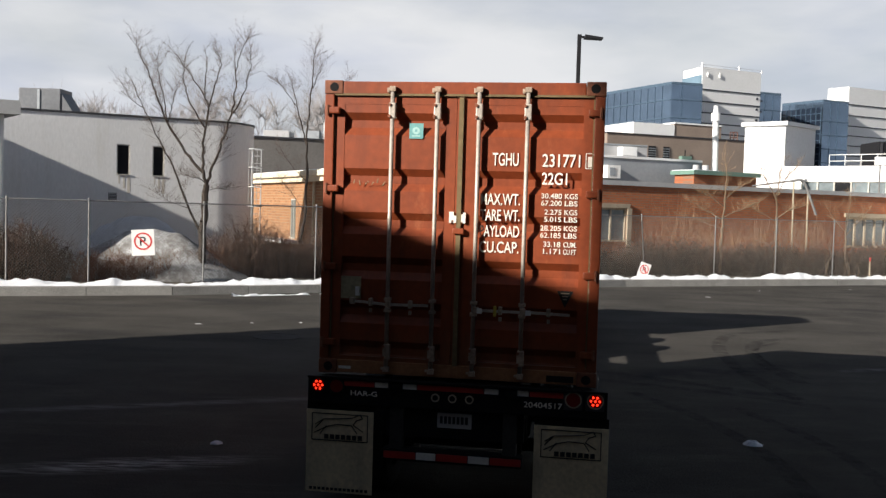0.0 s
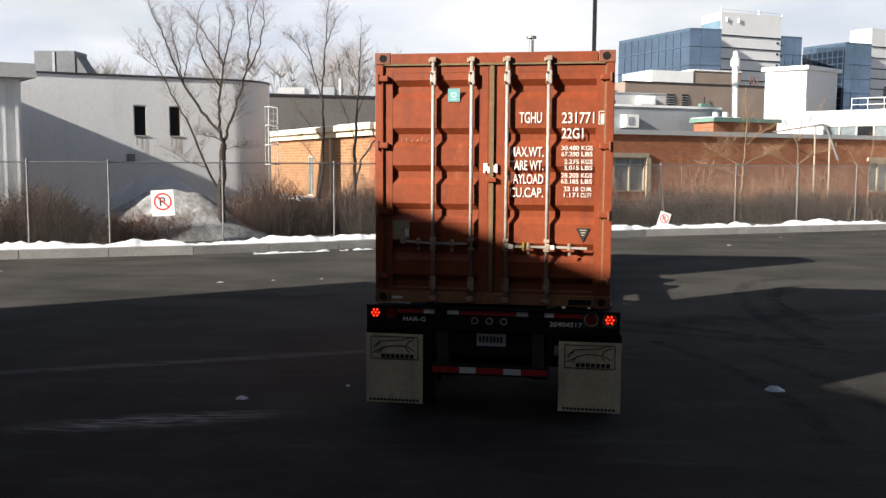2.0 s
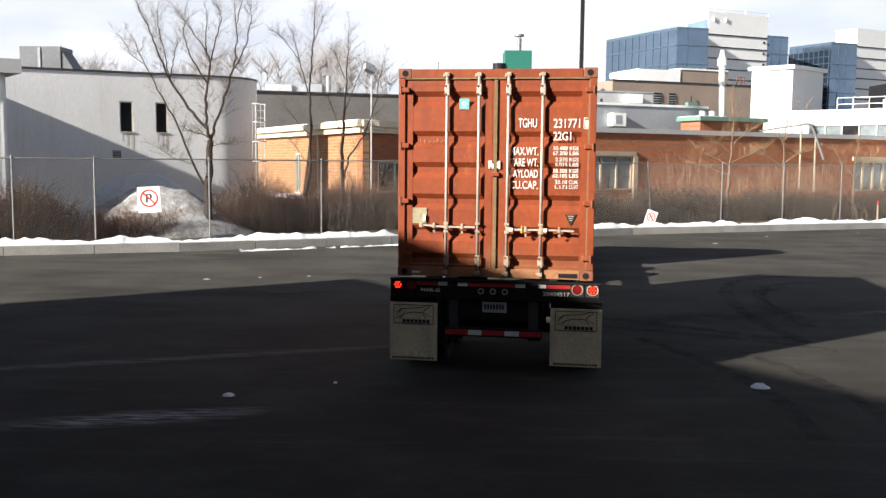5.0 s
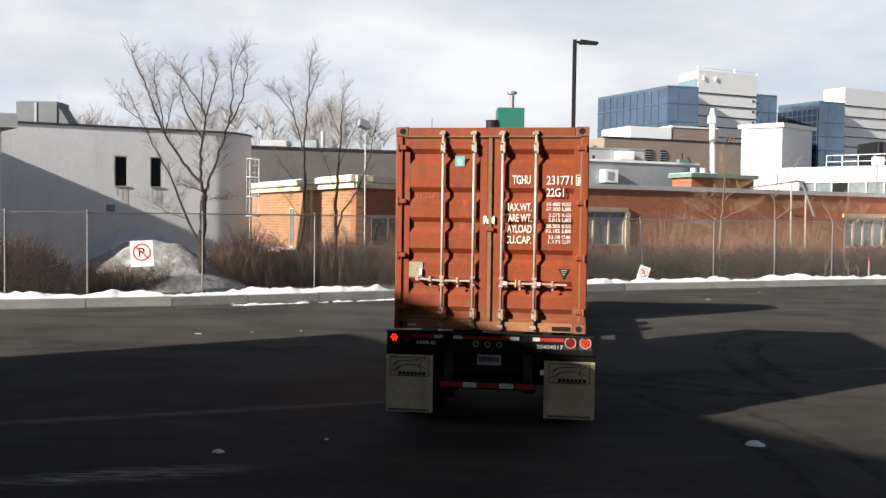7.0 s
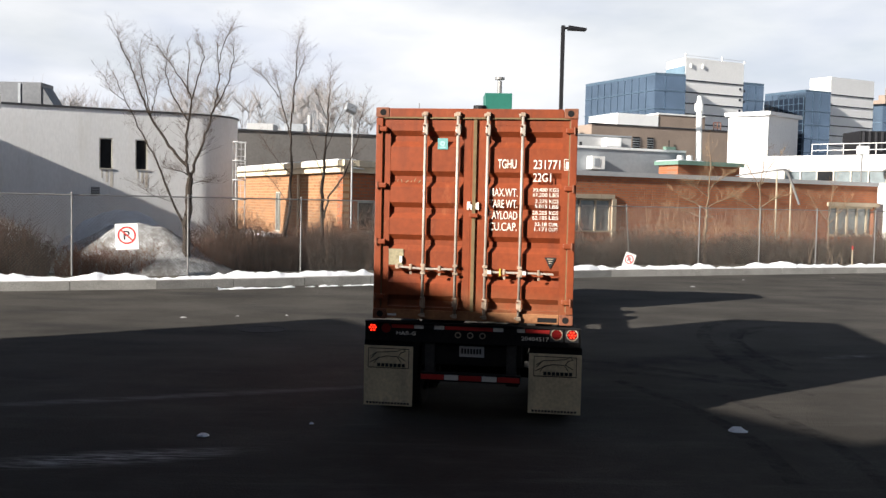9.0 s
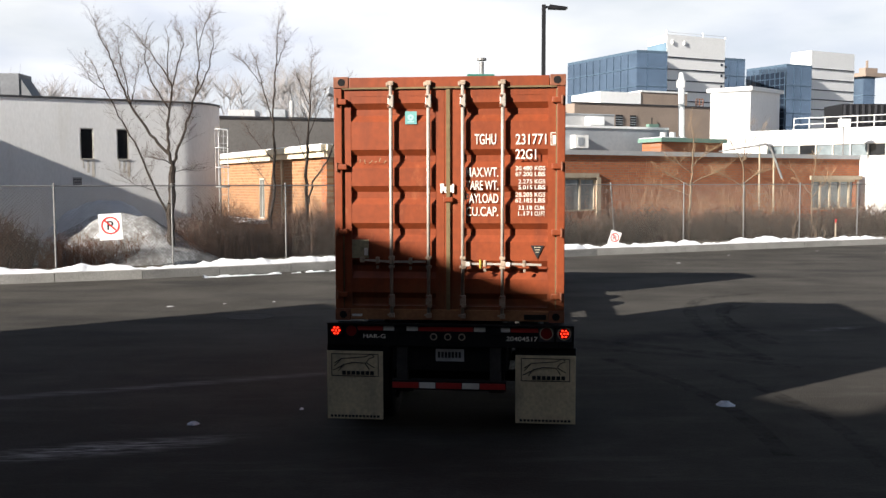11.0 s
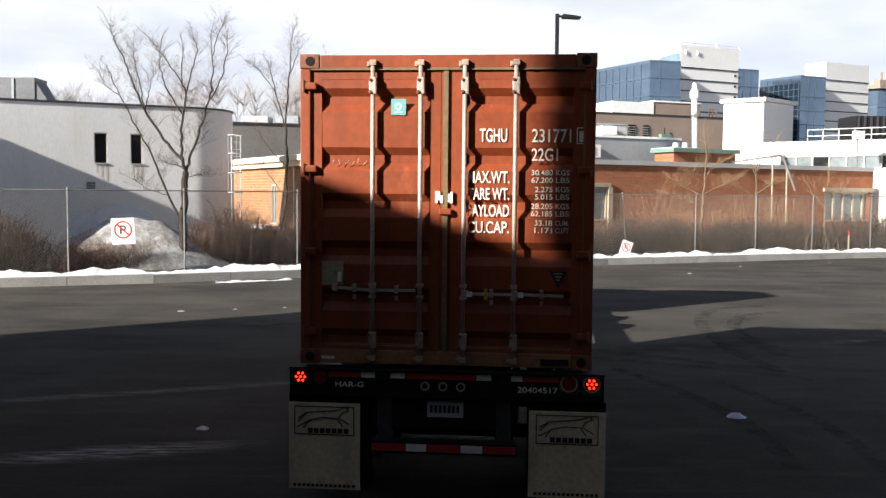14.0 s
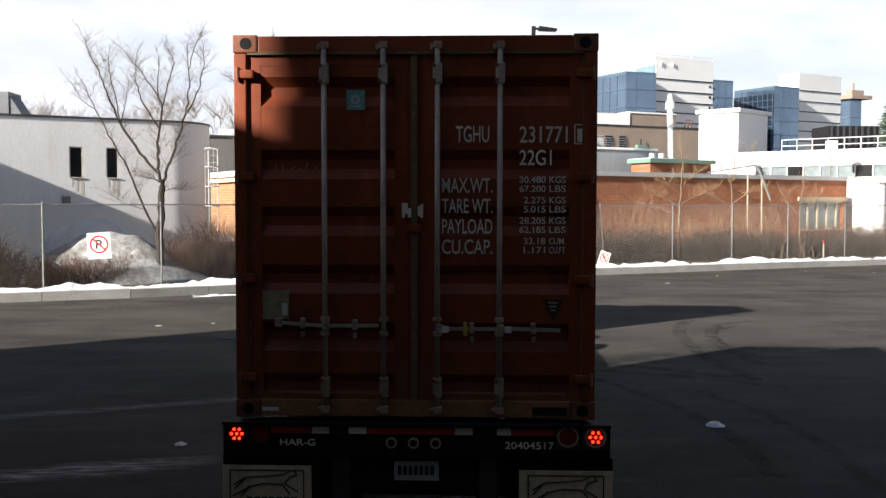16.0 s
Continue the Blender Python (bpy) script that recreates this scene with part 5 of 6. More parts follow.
# side walls with upright corrugations
for sgn in (-1, 1):
    s = Shape()
    prof, yy = [], 0.12
    while yy < CL - 0.2:
        prof += [(yy, 0.0), (yy + 0.07, 0.0), (yy + 0.138, -0.036), (yy + 0.208, -0.036)]
        yy += 0.276
    sec = prof + [(y, d - 0.004) for y, d in reversed(prof)]
    s.sweep(sec, [((sgn * (CW - 0.015), 0, Z0 + 0.16), (0, 1, 0), (sgn, 0, 0)), ((sgn * (CW - 0.015), 0, CT - 0.06), (0, 1, 0), (sgn, 0, 0))])
    c_part("side_wall", s, BOX_RED)
    c_part("bottom_rail", Shape().box(sgn * CW - 0.05 * (sgn > 0), sgn * CW + 0.05 * (sgn < 0), 0.17, CL - 0.17, Z0, Z0 + 0.16), BOX_RED)
    c_part("top_rail", Shape().box(sgn * CW - 0.06 * (sgn > 0), sgn * CW + 0.06 * (sgn < 0), 0.17, CL - 0.17, CT - 0.07, CT - 0.01), BOX_RED)
    c_part("corner_post", Shape().box(sgn * CW - 0.085 * (sgn > 0), sgn * CW + 0.085 * (sgn < 0), 0.0, 0.14, Z0 + 0.12, CT - 0.12), BOX_RED, bevel=0.008)
    c_part("corner_post", Shape().box(sgn * CW - 0.085 * (sgn > 0), sgn * CW + 0.085 * (sgn < 0), CL - 0.14, CL, Z0 + 0.12, CT - 0.12), BOX_RED, bevel=0.008)
    for y0, y1 in ((-0.004, 0.176), (CL - 0.174, CL + 0.004)):
        for z0, z1 in ((Z0 - 0.01, Z0 + 0.115), (CT - 0.115, CT + 0.006)):
            cast = c_part("corner_casting", Shape().box(sgn * (CW + 0.004) - 0.165 * (sgn > 0), sgn * (CW + 0.004) + 0.165 * (sgn < 0), y0, y1, z0, z1), CAST, bevel=0.01)
            if y0 < 0:
                # no real recess: a black disc puts the hole's inner shade into colour
                hole = Shape()
                cx, cz = sgn * (CW - 0.085), (z0 + z1) / 2
                hole.tube((cx, y0 - 0.003, cz), (cx, y0 + 0.02, cz), 0.04, n=16)
                c_part("casting_hole_disc", hole, PITCH_BLACK, parent=cast)
c_part("roof_panel", Shape().box(-CW + 0.06, CW - 0.06, 0.1, CL - 0.1, CT - 0.04, CT - 0.02), BOX_RED)
c_part("floor_panel", Shape().box(-CW + 0.05, CW - 0.05, 0.1, CL - 0.1, Z0 + 0.08, Z0 + 0.14), BOX_DIRT)
c_part("front_wall", Shape().box(-CW + 0.1, CW - 0.1, CL - 0.08, CL - 0.03, Z0 + 0.1, CT - 0.05), BOX_RED)
c_part("header", Shape().box(-CW + 0.165, CW - 0.165, 0.004, 0.14, CT - 0.115, CT - 0.003), BOX_RED, bevel=0.008)
c_part("sill", Shape().box(-CW + 0.165, CW - 0.165, 0.004, 0.16, Z0, Z0 + 0.115), BOX_DIRT, "dusty lower sill", bevel=0.008)

# two doors with pressed bands
RECESS = (2.215, 1.72, 1.33, 0.93, 0.53, 0.175)


def door(x0, x1):
    prof = [(2.455, 0.0)]
    for c in RECESS:
        prof += [(c + 0.1, 0.0), (c + 0.035, 0.048), (c - 0.03, 0.048), (c - 0.1, 0.0)]
    prof += [(0.09, 0.0)]
    sec = [(z, d) for z, d in prof] + [(z, d + 0.006) for z, d in reversed(prof)]
    e0, e1 = x0 + 0.09, x1 - 0.09
    s = Shape().sweep(sec, [((e0, 0.03, 1.27), (0, 0, 1), (0, 1, 0)), ((e1, 0.03, 1.27), (0, 0, 1), (0, 1, 0))])
    d = c_part("door", s, BOX_RED)
    edge = Shape()
    edge.box(x0, e0, 0.027, 0.075, 1.36, 3.73).box(e1, x1, 0.027, 0.075, 1.36, 3.73)
    edge.box(e0, e1, 0.027, 0.07, 3.66, 3.73).box(e0, e1, 0.027, 0.07, 1.36, 1.40)
    c_part("door_frame", edge, BOX_RED, parent=d)
    return d


left_door, right_door = door(-1.132, -0.045), door(0.045, 1.132)
c_part("gasket", Shape().box(-0.044, 0.044, 0.03, 0.05, 1.36, 3.725), BOX_RED)
gasket = Shape().box(-0.022, 0.018, 0.004, 0.05, 1.36, 3.725)
c_part("gasket", gasket, SEAL_GREEN, "faded olive door gasket")
c_part("gasket", Shape().box(-1.128, 1.128, 0.002, 0.05, 3.733, 3.753), SEAL_GREEN)
c_part("gasket", Shape().box(-1.1335, -1.1215, 0.018, 0.05, 1.4, 3.72), SEAL_GREEN)
c_part("gasket", Shape().box(1.1215, 1.1335, 0.018, 0.05, 1.4, 3.72), SEAL_GREEN)

# hinges on the corner posts
for sgn in (-1, 1):
    for z in (2.33, 1.635, 0.935, 0.25):
        h = Shape().box(-0.06, 0.06, -0.022, 0.03, -0.03, 0.03)
        h.v = [(x + sgn * 1.14, y, v + z + 1.27) for x, y, v in h.v]
        hin = c_part("hinge", h, BOX_RED, bevel=0.012)
        c_part("hinge_pin", Shape().tube((sgn * 1.187, -0.018, z + 1.225), (sgn * 1.187, -0.018, z + 1.315), 0.013, n=8), CAST, parent=hin)

# locking rods with cams, guides and handles
for x, side in ((-0.605, -1), (-0.208, -1), (0.155, 1), (0.572, 1)):
    rod = c_part("lock_rod", Shape().tube((x, -0.02, 1.30), (x, -0.02, 3.78), 0.0185, n=12), ROD, "dull galvanised locking rod", smooth=True)
    for z, up_ in ((3.79, 1), (1.305, -1)):
        cam_s = Shape().box(x - 0.026, x + 0.03, -0.042, 0.0, z - 0.024, z + 0.024)
        cam_s.box(x - 0.05, x - 0.027, -0.028, 0.0, z - 0.012 * up_ - 0.02, z + 0.012)
        c_part("cam", cam_s, WORN_CAM, parent=rod, bevel=0.006)
    for z in (3.6, 1.46):
        g = Shape().box(x - 0.03, x + 0.032, -0.042, 0.018, z - 0.07, z + 0.07)
        c_part("guide", g, ROD if z > 3 else WORN_CAM, parent=rod, bevel=0.01)
        for bz in (-0.05, 0.05):
            c_part("bolt", Shape().tube((x - 0.022, -0.055, z + bz), (x - 0.022, -0.041, z + bz), 0.014, n=8), CAST, parent=rod)
    for z in (1.93, 1.83):
        c_part("guide", Shape().box(x - 0.03, x + 0.03, -0.04, 0.018, z - 0.016, z + 0.016), WORN_CAM, parent=rod, bevel=0.006)
for x0, x1, z0, z1 in ((-0.60, -0.24, 1.885, 1.888), (-0.92, -0.62, 1.905, 1.885), (0.175, 0.56, 1.868, 1.868), (0.58, 0.98, 1.872, 1.862)):
    hs = Shape().sweep([(-0.012, -0.006), (0.012, -0.006), (0.012, 0.006), (-0.012, 0.006)], [((x0, -0.032, z0), (0, 0, 1), (0, 1, 0)), ((x1, -0.032, z1), (0, 0, 1), (0, 1, 0))])
    handle = c_part("door_handle", hs, ROD, "flat steel door handle")
    xm = x0 + (x1 - x0) * 0.55
    c_part("handle_catch", Shape().box(xm - 0.017, xm + 0.017, -0.048, 0.018, (z0 + z1) / 2 - 0.03, (z0 + z1) / 2 + 0.04), WORN_CAM, parent=handle, bevel=0.008)
    c_part("handle_hub", Shape().box(x0 - 0.024, x0 + 0.024, -0.046, 0.0, z0 - 0.03, z0 + 0.03), WORN_CAM, parent=handle, bevel=0.008)
    c_part("handle_seal", Shape().box(xm - 0.01, xm + 0.016, -0.045, -0.03, (z0 + z1) / 2 - 0.085, (z0 + z1) / 2 - 0.05), WORN_CAM, parent=handle)

# markings
FY = 0.021


def mark(text, x, z, h, w, label=""):
    return lettering("marking", text, x, 1.27 + z, h, w, box, STENCIL, y=FY, label=label)


mark("TGHU", 0.277, 1.868, 0.112, 0.225)
mark("231771", 0.704, 1.865, 0.112, 0.32)
mark("1", 1.088, 1.87, 0.09, 0.036)
for x0, x1, z0, z1 in ((1.068, 1.075, 3.125, 3.26), (1.137, 1.1435, 3.125, 3.26), (1.075, 1.137, 3.125, 3.132), (1.075, 1.137, 3.253, 3.26)):
    c_part("marking_line", Shape().box(x0, x1, FY - 0.002, FY + 0.002, z0, z1), STENCIL)
mark("22G1", 0.704, 1.712, 0.105, 0.215)
for i, (word, nums) in enumerate((("MAX.WT.", ("30.480  KGS", "67.200  LBS")), ("TARE WT.", ("2.275  KGS", "5.015  LBS")), ("PAYLOAD", ("28.205  KGS", "62.185  LBS")), ("CU.CAP.", ("33.18  CUM.", "1.171  CU.FT")))):
    z = 1.525 - i * 0.1395
    mark(word, 0.185, z, 0.1, 0.34)
    for j, tx in enumerate(nums):
        w_ = 0.31 if i in (0, 2) else 0.28
        num, unit = tx.split("  ")
        mark(num, 1.015 - w_, z + 0.068 - j * 0.062, 0.045, w_ - 0.135)
        mark(unit, 0.905, z + 0.068 - j * 0.062, 0.045, 0.11)
tri = Shape()
tri.v = [(0.865, FY - 0.002, 2.065), (1.005, FY - 0.002, 2.065), (0.935, FY - 0.002, 1.92), (0.865, FY + 0.003, 2.065), (1.005, FY + 0.003, 2.065), (0.935, FY + 0.003, 1.92)]
tri.f = [(0, 2, 1), (3, 4, 5), (0, 1, 4, 3), (1, 2, 5, 4), (2, 0, 3, 5)]
warn = c_part("warning_triangle", tri, BLACK_PAINT, "small black triangular warning decal")
for i in range(3):
    c_part("warning_line", Shape().box(0.935 - 0.035 + i * 0.009, 0.935 + 0.035 - i * 0.009, FY - 0.005, FY - 0.0025, 2.04 - i * 0.026, 2.05 - i * 0.026), TAN_TRIM, parent=warn)
stk = c_part("sticker", Shape().box(-0.458, -0.335, FY - 0.002, FY + 0.003, 3.36, 3.495), SEAL_BLUE, "square teal sticker with a pale round mark")
c_part("sticker_disc", Shape().ring((-0.398, FY - 0.005, 3.43), (0, 1, 0), 0.012, 0.033, 0.003, 18), SEAL_PALE, parent=stk)
c_part("sticker_bar", Shape().box(-0.432, -0.362, FY - 0.005, FY - 0.002, 3.378, 3.39), SEAL_PALE, parent=stk)
c_part("faded_plate", Shape().box(-1.038, -0.857, FY - 0.002, FY + 0.004, 1.92, 2.12), OLD_PLATE, "faded blank data plate")
c_part("seal_label", Shape().box(-0.9, -0.865, -0.01, FY, 1.95, 2.03), TAPE_WHITE)
for x0, x1, z0, z1 in ((-0.085, -0.065, 2.625, 2.725), (-0.065, -0.045, 2.65, 2.725), (-0.044, -0.02, 2.625, 2.69), (0.022, 0.04, 2.635, 2.705), (0.04, 0.06, 2.625, 2.72)):
    c_part("paint_patch", Shape().box(x0, x1, -0.004 if x0 > -0.045 else 0.008, 0.02, z0, z1), STENCIL)
c_part("seam_latch", Shape().box(-0.05, 0.05, -0.02, 0.02, 2.53, 2.58), BOX_RED, bevel=0.008)
rnd_c = random.Random(3)
for i in range(6):
    x = -0.94 + i * 0.05 + rnd_c.uniform(-0.01, 0.01)
    z = 2.95 + rnd_c.uniform(-0.012, 0.012)
    c_part("chalk_mark", Shape().tube((x, FY, z), (x + rnd_c.uniform(-0.01, 0.035), FY, z + rnd_c.uniform(0.015, 0.05)), 0.004, n=5), OLD_PLATE)
for x in (0.188, 0.608):
    c_part("handle_tag", Shape().box(x, x + 0.045, -0.056, -0.049, 1.845, 1.89), TAPE_WHITE)
c_part("bolt_seal", Shape().tube((0.344, -0.05, 1.825), (0.344, -0.05, 1.915), 0.014, n=10), SEAL_YELLOW, "small yellow bolt seal")
# thin dark box on the right of the lower sill
c_part("sill_dark_mark", Shape().box(0.80, 1.03, -0.002, 0.01, 1.27, 1.325), PITCH_BLACK)
c_part("floor_label", Shape().box(-1.04, -0.93, 0.0, 0.01, 1.285, 1.31), TAPE_WHITE)

# ---- trailer chassis ----
ch = thing("container_trailer", "black skeletal container trailer with rear lamps and mud flaps", "trailer")


def t_part(name, shape, material, label="", parent=None, bevel=0.0, smooth=False):
    return part(name, shape, material, parent or ch, label, bevel, smooth)


t_part("rear_bolster", Shape().box(-1.31, 1.325, -0.02, 0.22, 0.965, 1.19), CHASSIS, bevel=0.01)
t_part("bolster_lip", Shape().box(-1.31, 1.325, -0.05, 0.1, 1.194, 1.215), CHASSIS, bevel=0.004)
for i, (x0, x1, m) in enumerate(((-0.98, -0.70, TAPE_RED), (-0.70, -0.575, TAPE_WHITE), (-0.45, -0.32, TAPE_WHITE), (-0.32, 0.27, TAPE_RED), (0.27, 0.40, TAPE_WHITE), (0.54, 0.66, TAPE_WHITE), (0.66, 0.955, TAPE_RED))):
    t_part("reflective_strip", Shape().box(x0 + 0.004, x1 - 0.004, -0.026, -0.019, 1.135, 1.182), m)
for sgn in (-1, 1):
    t_part("twist_lock", Shape().box(sgn * 0.51 - 0.05, sgn * 0.51 + 0.05, -0.04, -0.019, 1.11, 1.185), CHASSIS, bevel=0.01)
    for k, xx in enumerate((-1.21, -1.043) if sgn < 0 else (1.222, 1.037)):
        lamp = t_part("tail_lamp", Shape().tube((xx, -0.035, 1.13), (xx, 0.0, 1.13), 0.062, n=20), LENS, "round red tail lamp")
        t_part("lamp_rim", Shape().ring((xx, -0.04, 1.13), (0, 1, 0), 0.06, 0.072, 0.03, 20), CHASSIS if sgn < 0 else TAN_TRIM, parent=lamp)
        if k == 0:
            for j in range(7):
                a = radians(60 * j)
                r_ = 0.036 if j < 6 else 0.0
                dx, dz = r_ * math.cos(a), r_ * math.sin(a)
                t_part("diode", Shape().tube((xx + dx, -0.04, 1.13 + dz), (xx + dx, -0.034, 1.13 + dz), 0.0105, n=8), GLOW, parent=lamp)
        if sgn > 0:
            t_part("lamp_plate", Shape().box(xx - 0.082, xx + 0.078, -0.028, -0.019, 1.04, 1.205), FLASHING, parent=lamp)
for x in (-0.155, -0.005, 0.145):
    cl = t_part("clearance_lamp", Shape().tube((x, -0.03, 1.075), (x, 0.0, 1.075), 0.026, n=14), CHASSIS)
    t_part("lamp_rim", Shape().ring((x, -0.034, 1.075), (0, 1, 0), 0.026, 0.038, 0.02, 16), TAN_TRIM, parent=cl)
lettering("fleet_letters", "HAR-G", -0.915, 1.05, 0.045, 0.24, ch, STENCIL, y=-0.023)
lettering("fleet_number", "20404517", 0.615, 1.04, 0.05, 0.33, ch, STENCIL, y=-0.023)
plate = t_part("number_plate", Shape().box(-0.14, 0.165, 0.02, 0.03, 0.80, 0.935), SOFFIT, "white number plate", bevel=0.003)
for i in range(7):
    t_part("plate_bar", Shape().box(-0.115 + i * 0.037, -0.09 + i * 0.037, 0.014, 0.0195, 0.84, 0.905), BLACK_PAINT, parent=plate)
t_part("plate_rail", Shape().box(-0.6, 0.62, 0.03, 0.12, 0.70, 0.96), CHASSIS)
for sgn in (-1, 1):
    t_part("bumper_post", Shape().box(sgn * 0.5 - 0.06, sgn * 0.5 + 0.06, 0.0, 0.1, 0.58, 1.12), POST_GREY, bevel=0.008)
    t_part("frame_rail", Shape().box(sgn * 0.48 - 0.07, sgn * 0.48 + 0.07, 0.22, 12.6, 0.85, 1.16), CHASSIS)
bump = t_part("rear_bumper", Shape().box(-0.61, 0.615, -0.03, 0.1, 0.49, 0.595), CHASSIS, bevel=0.008)
for x0, x1, m in ((-0.605, -0.315, TAPE_RED), (-0.315, -0.135, TAPE_WHITE), (-0.135, 0.145, TAPE_RED), (0.145, 0.335, TAPE_WHITE), (0.335, 0.61, TAPE_RED)):
    t_part("reflective_strip", Shape().box(x0 + 0.004, x1 - 0.004, -0.036, -0.029, 0.512, 0.575), m, parent=bump)
# mud flaps with a framed running-animal emblem drawn in plain strokes
CAT = [(-0.20, -0.02, -0.13, 0.045), (-0.13, 0.045, -0.02, 0.052), (-0.02, 0.052, 0.10, 0.062), (0.10, 0.062, 0.165, 0.088), (0.165, 0.088, 0.185, 0.06), (0.185, 0.06, 0.135, 0.045),
       (0.135, 0.045, 0.11, 0.012), (0.11, 0.012, 0.19, -0.03), (0.10, 0.005, 0.14, -0.045), (0.10, 0.008, -0.02, 0.012), (-0.02, 0.012, -0.10, -0.005), (-0.10, -0.005, -0.21, -0.055), (-0.11, 0.0, -0.16, -0.06), (-0.13, 0.045, -0.20, 0.005)]
for x0, x1, zt_ in ((-1.32, -0.708, 0.90), (0.712, 1.345, 0.885)):
    flap = t_part("mud_flap", Shape().box(x0, x1, 0.0, 0.014, 0.145, zt_), FLAP, "dusty grey-beige mud flap with a black emblem", bevel=0.004)
    t_part("flap_hanger", Shape().box(x0, x1, 0.016, 0.06, zt_ - 0.02, 0.97), CHASSIS, parent=flap)
    cx, cz, hw, hh = (x0 + x1) / 2, zt_ - 0.155, 0.258, 0.125
    fr = Shape().box(cx - hw, cx + hw, -0.004, 0.0, cz + hh - 0.008, cz + hh).box(cx - hw, cx + hw, -0.004, 0.0, cz - hh, cz - hh + 0.008)
    fr.box(cx - hw, cx - hw + 0.008, -0.004, 0.0, cz - hh + 0.008, cz + hh - 0.008).box(cx + hw - 0.008, cx + hw, -0.004, 0.0, cz - hh + 0.008, cz + hh - 0.008)
    t_part("emblem_frame", fr, BLACK_PAINT, parent=flap)
    for ax, az, bx, bz in CAT:
        t_part("emblem_stroke", Shape().tube((cx + ax * 1.12, -0.002, cz + 0.012 + az * 1.3), (cx + bx * 1.12, -0.002, cz + 0.012 + bz * 1.3), 0.005, n=5), BLACK_PAINT, parent=flap)
    for i in range(7):
        t_part("emblem_bar", Shape().box(cx - 0.14 + i * 0.051, cx - 0.10 + i * 0.051, -0.004, 0.0, cz - 0.108, cz - 0.066), BLACK_PAINT, parent=flap)
    for i in range(14):
        t_part("foot_bar", Shape().box(cx - 0.27 + i * 0.039, cx - 0.242 + i * 0.039, -0.003, 0.0, 0.165, 0.19), BLACK_PAINT, parent=flap)


WHEELS = []


def wheel(host, x, y, r=0.5, w=0.27):
    wh = part("wheel", Shape().tube((-w * 0.35, 0, 0), (w * 0.35, 0, 0), r * 0.56, n=20), DULL_RIM, host)
    wh.location = (x, y, r)
    WHEELS.append((wh, x, y, r))
    ty = Shape()
    sec = [(-w / 2, r * 0.58), (w / 2, r * 0.58), (w / 2, r * 0.92), (w * 0.4, r), (-w * 0.4, r), (-w / 2, r * 0.92)]
    n = 28
    for i in range(n):
        a = 2 * math.pi * i / n
        ty.v += [(u, q * math.cos(a), q * math.sin(a)) for u, q in sec]
    for i in range(n):
        a, b = 6 * i, 6 * ((i + 1) % n)
        ty.f += [(a + j, a + (j + 1) % 6, b + (j + 1) % 6, b + j) for j in range(6)]
    part("tyre", ty, RUBBER, wh)
    for i in range(5):
        a = 2 * math.pi * i / 5
        part("hub_bolt", Shape().tube((-w * 0.4, 0.1 * math.cos(a), 0.1 * math.sin(a)), (w * 0.4, 0.1 * math.cos(a), 0.1 * math.sin(a)), 0.016, n=6), CAST, wh)


for yy in (0.95, 2.2):
    t_part("axle", Shape().tube((-0.9, yy, 0.5), (0.9, yy, 0.5), 0.065, n=10), CHASSIS)
    for xx in (-1.14, -0.83, 0.83, 1.14):
        wheel(ch, xx, yy)
# bogie parts not seen singly, added to keep the gap between the flaps dark
t_part("bogie_frame", Shape().box(-0.62, 0.62, 0.35, 2.9, 0.62, 0.84), CHASSIS)
for sgn in (-1, 1):
    for yy in (0.3, 1.55, 2.75):
        t_part("spring_hanger", Shape().box(sgn * 0.5 - 0.08, sgn * 0.5 + 0.08, yy, yy + 0.16, 0.4, 0.62), CHASSIS)
    t_part("leaf_spring", Shape().box(sgn * 0.5 - 0.045, sgn * 0.5 + 0.045, 0.3, 2.9, 0.56, 0.62), CHASSIS)
t_part("air_tank", Shape().tube((-0.35, 3.2, 0.66), (0.35, 3.2, 0.66), 0.15, n=14), CHASSIS)
t_part("front_bolster", Shape().box(-1.2, 1.2, 5.8, 6.1, 1.0, 1.2), CHASSIS, bevel=0.01)
for sgn in (-1, 1):
    t_part("landing_leg", Shape().box(sgn * 0.8 - 0.06, sgn * 0.8 + 0.06, 9.3, 9.42, 0.0, 0.9), CHASSIS)
for yy in (3.3, 7.4, 8.8, 10.2, 11.8):
    t_part("cross_member", Shape().box(-0.409, 0.409, yy, yy + 0.12, 0.9, 1.1), CHASSIS)

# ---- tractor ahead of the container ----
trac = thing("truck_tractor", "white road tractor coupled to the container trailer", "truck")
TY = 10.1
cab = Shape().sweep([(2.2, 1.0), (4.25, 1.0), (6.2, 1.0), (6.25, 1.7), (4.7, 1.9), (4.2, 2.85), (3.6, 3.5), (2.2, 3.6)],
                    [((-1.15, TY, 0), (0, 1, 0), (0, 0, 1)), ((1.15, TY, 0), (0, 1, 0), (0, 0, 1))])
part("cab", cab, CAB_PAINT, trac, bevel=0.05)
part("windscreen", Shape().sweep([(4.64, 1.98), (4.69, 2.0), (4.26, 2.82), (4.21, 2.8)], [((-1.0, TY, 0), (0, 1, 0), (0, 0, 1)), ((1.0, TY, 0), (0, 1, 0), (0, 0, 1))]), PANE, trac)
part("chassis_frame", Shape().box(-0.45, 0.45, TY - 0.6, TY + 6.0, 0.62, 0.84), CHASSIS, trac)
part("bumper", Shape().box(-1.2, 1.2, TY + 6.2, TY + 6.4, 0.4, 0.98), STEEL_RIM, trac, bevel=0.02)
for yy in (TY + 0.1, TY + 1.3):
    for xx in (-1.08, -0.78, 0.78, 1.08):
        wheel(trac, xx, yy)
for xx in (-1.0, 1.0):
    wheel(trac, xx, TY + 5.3)

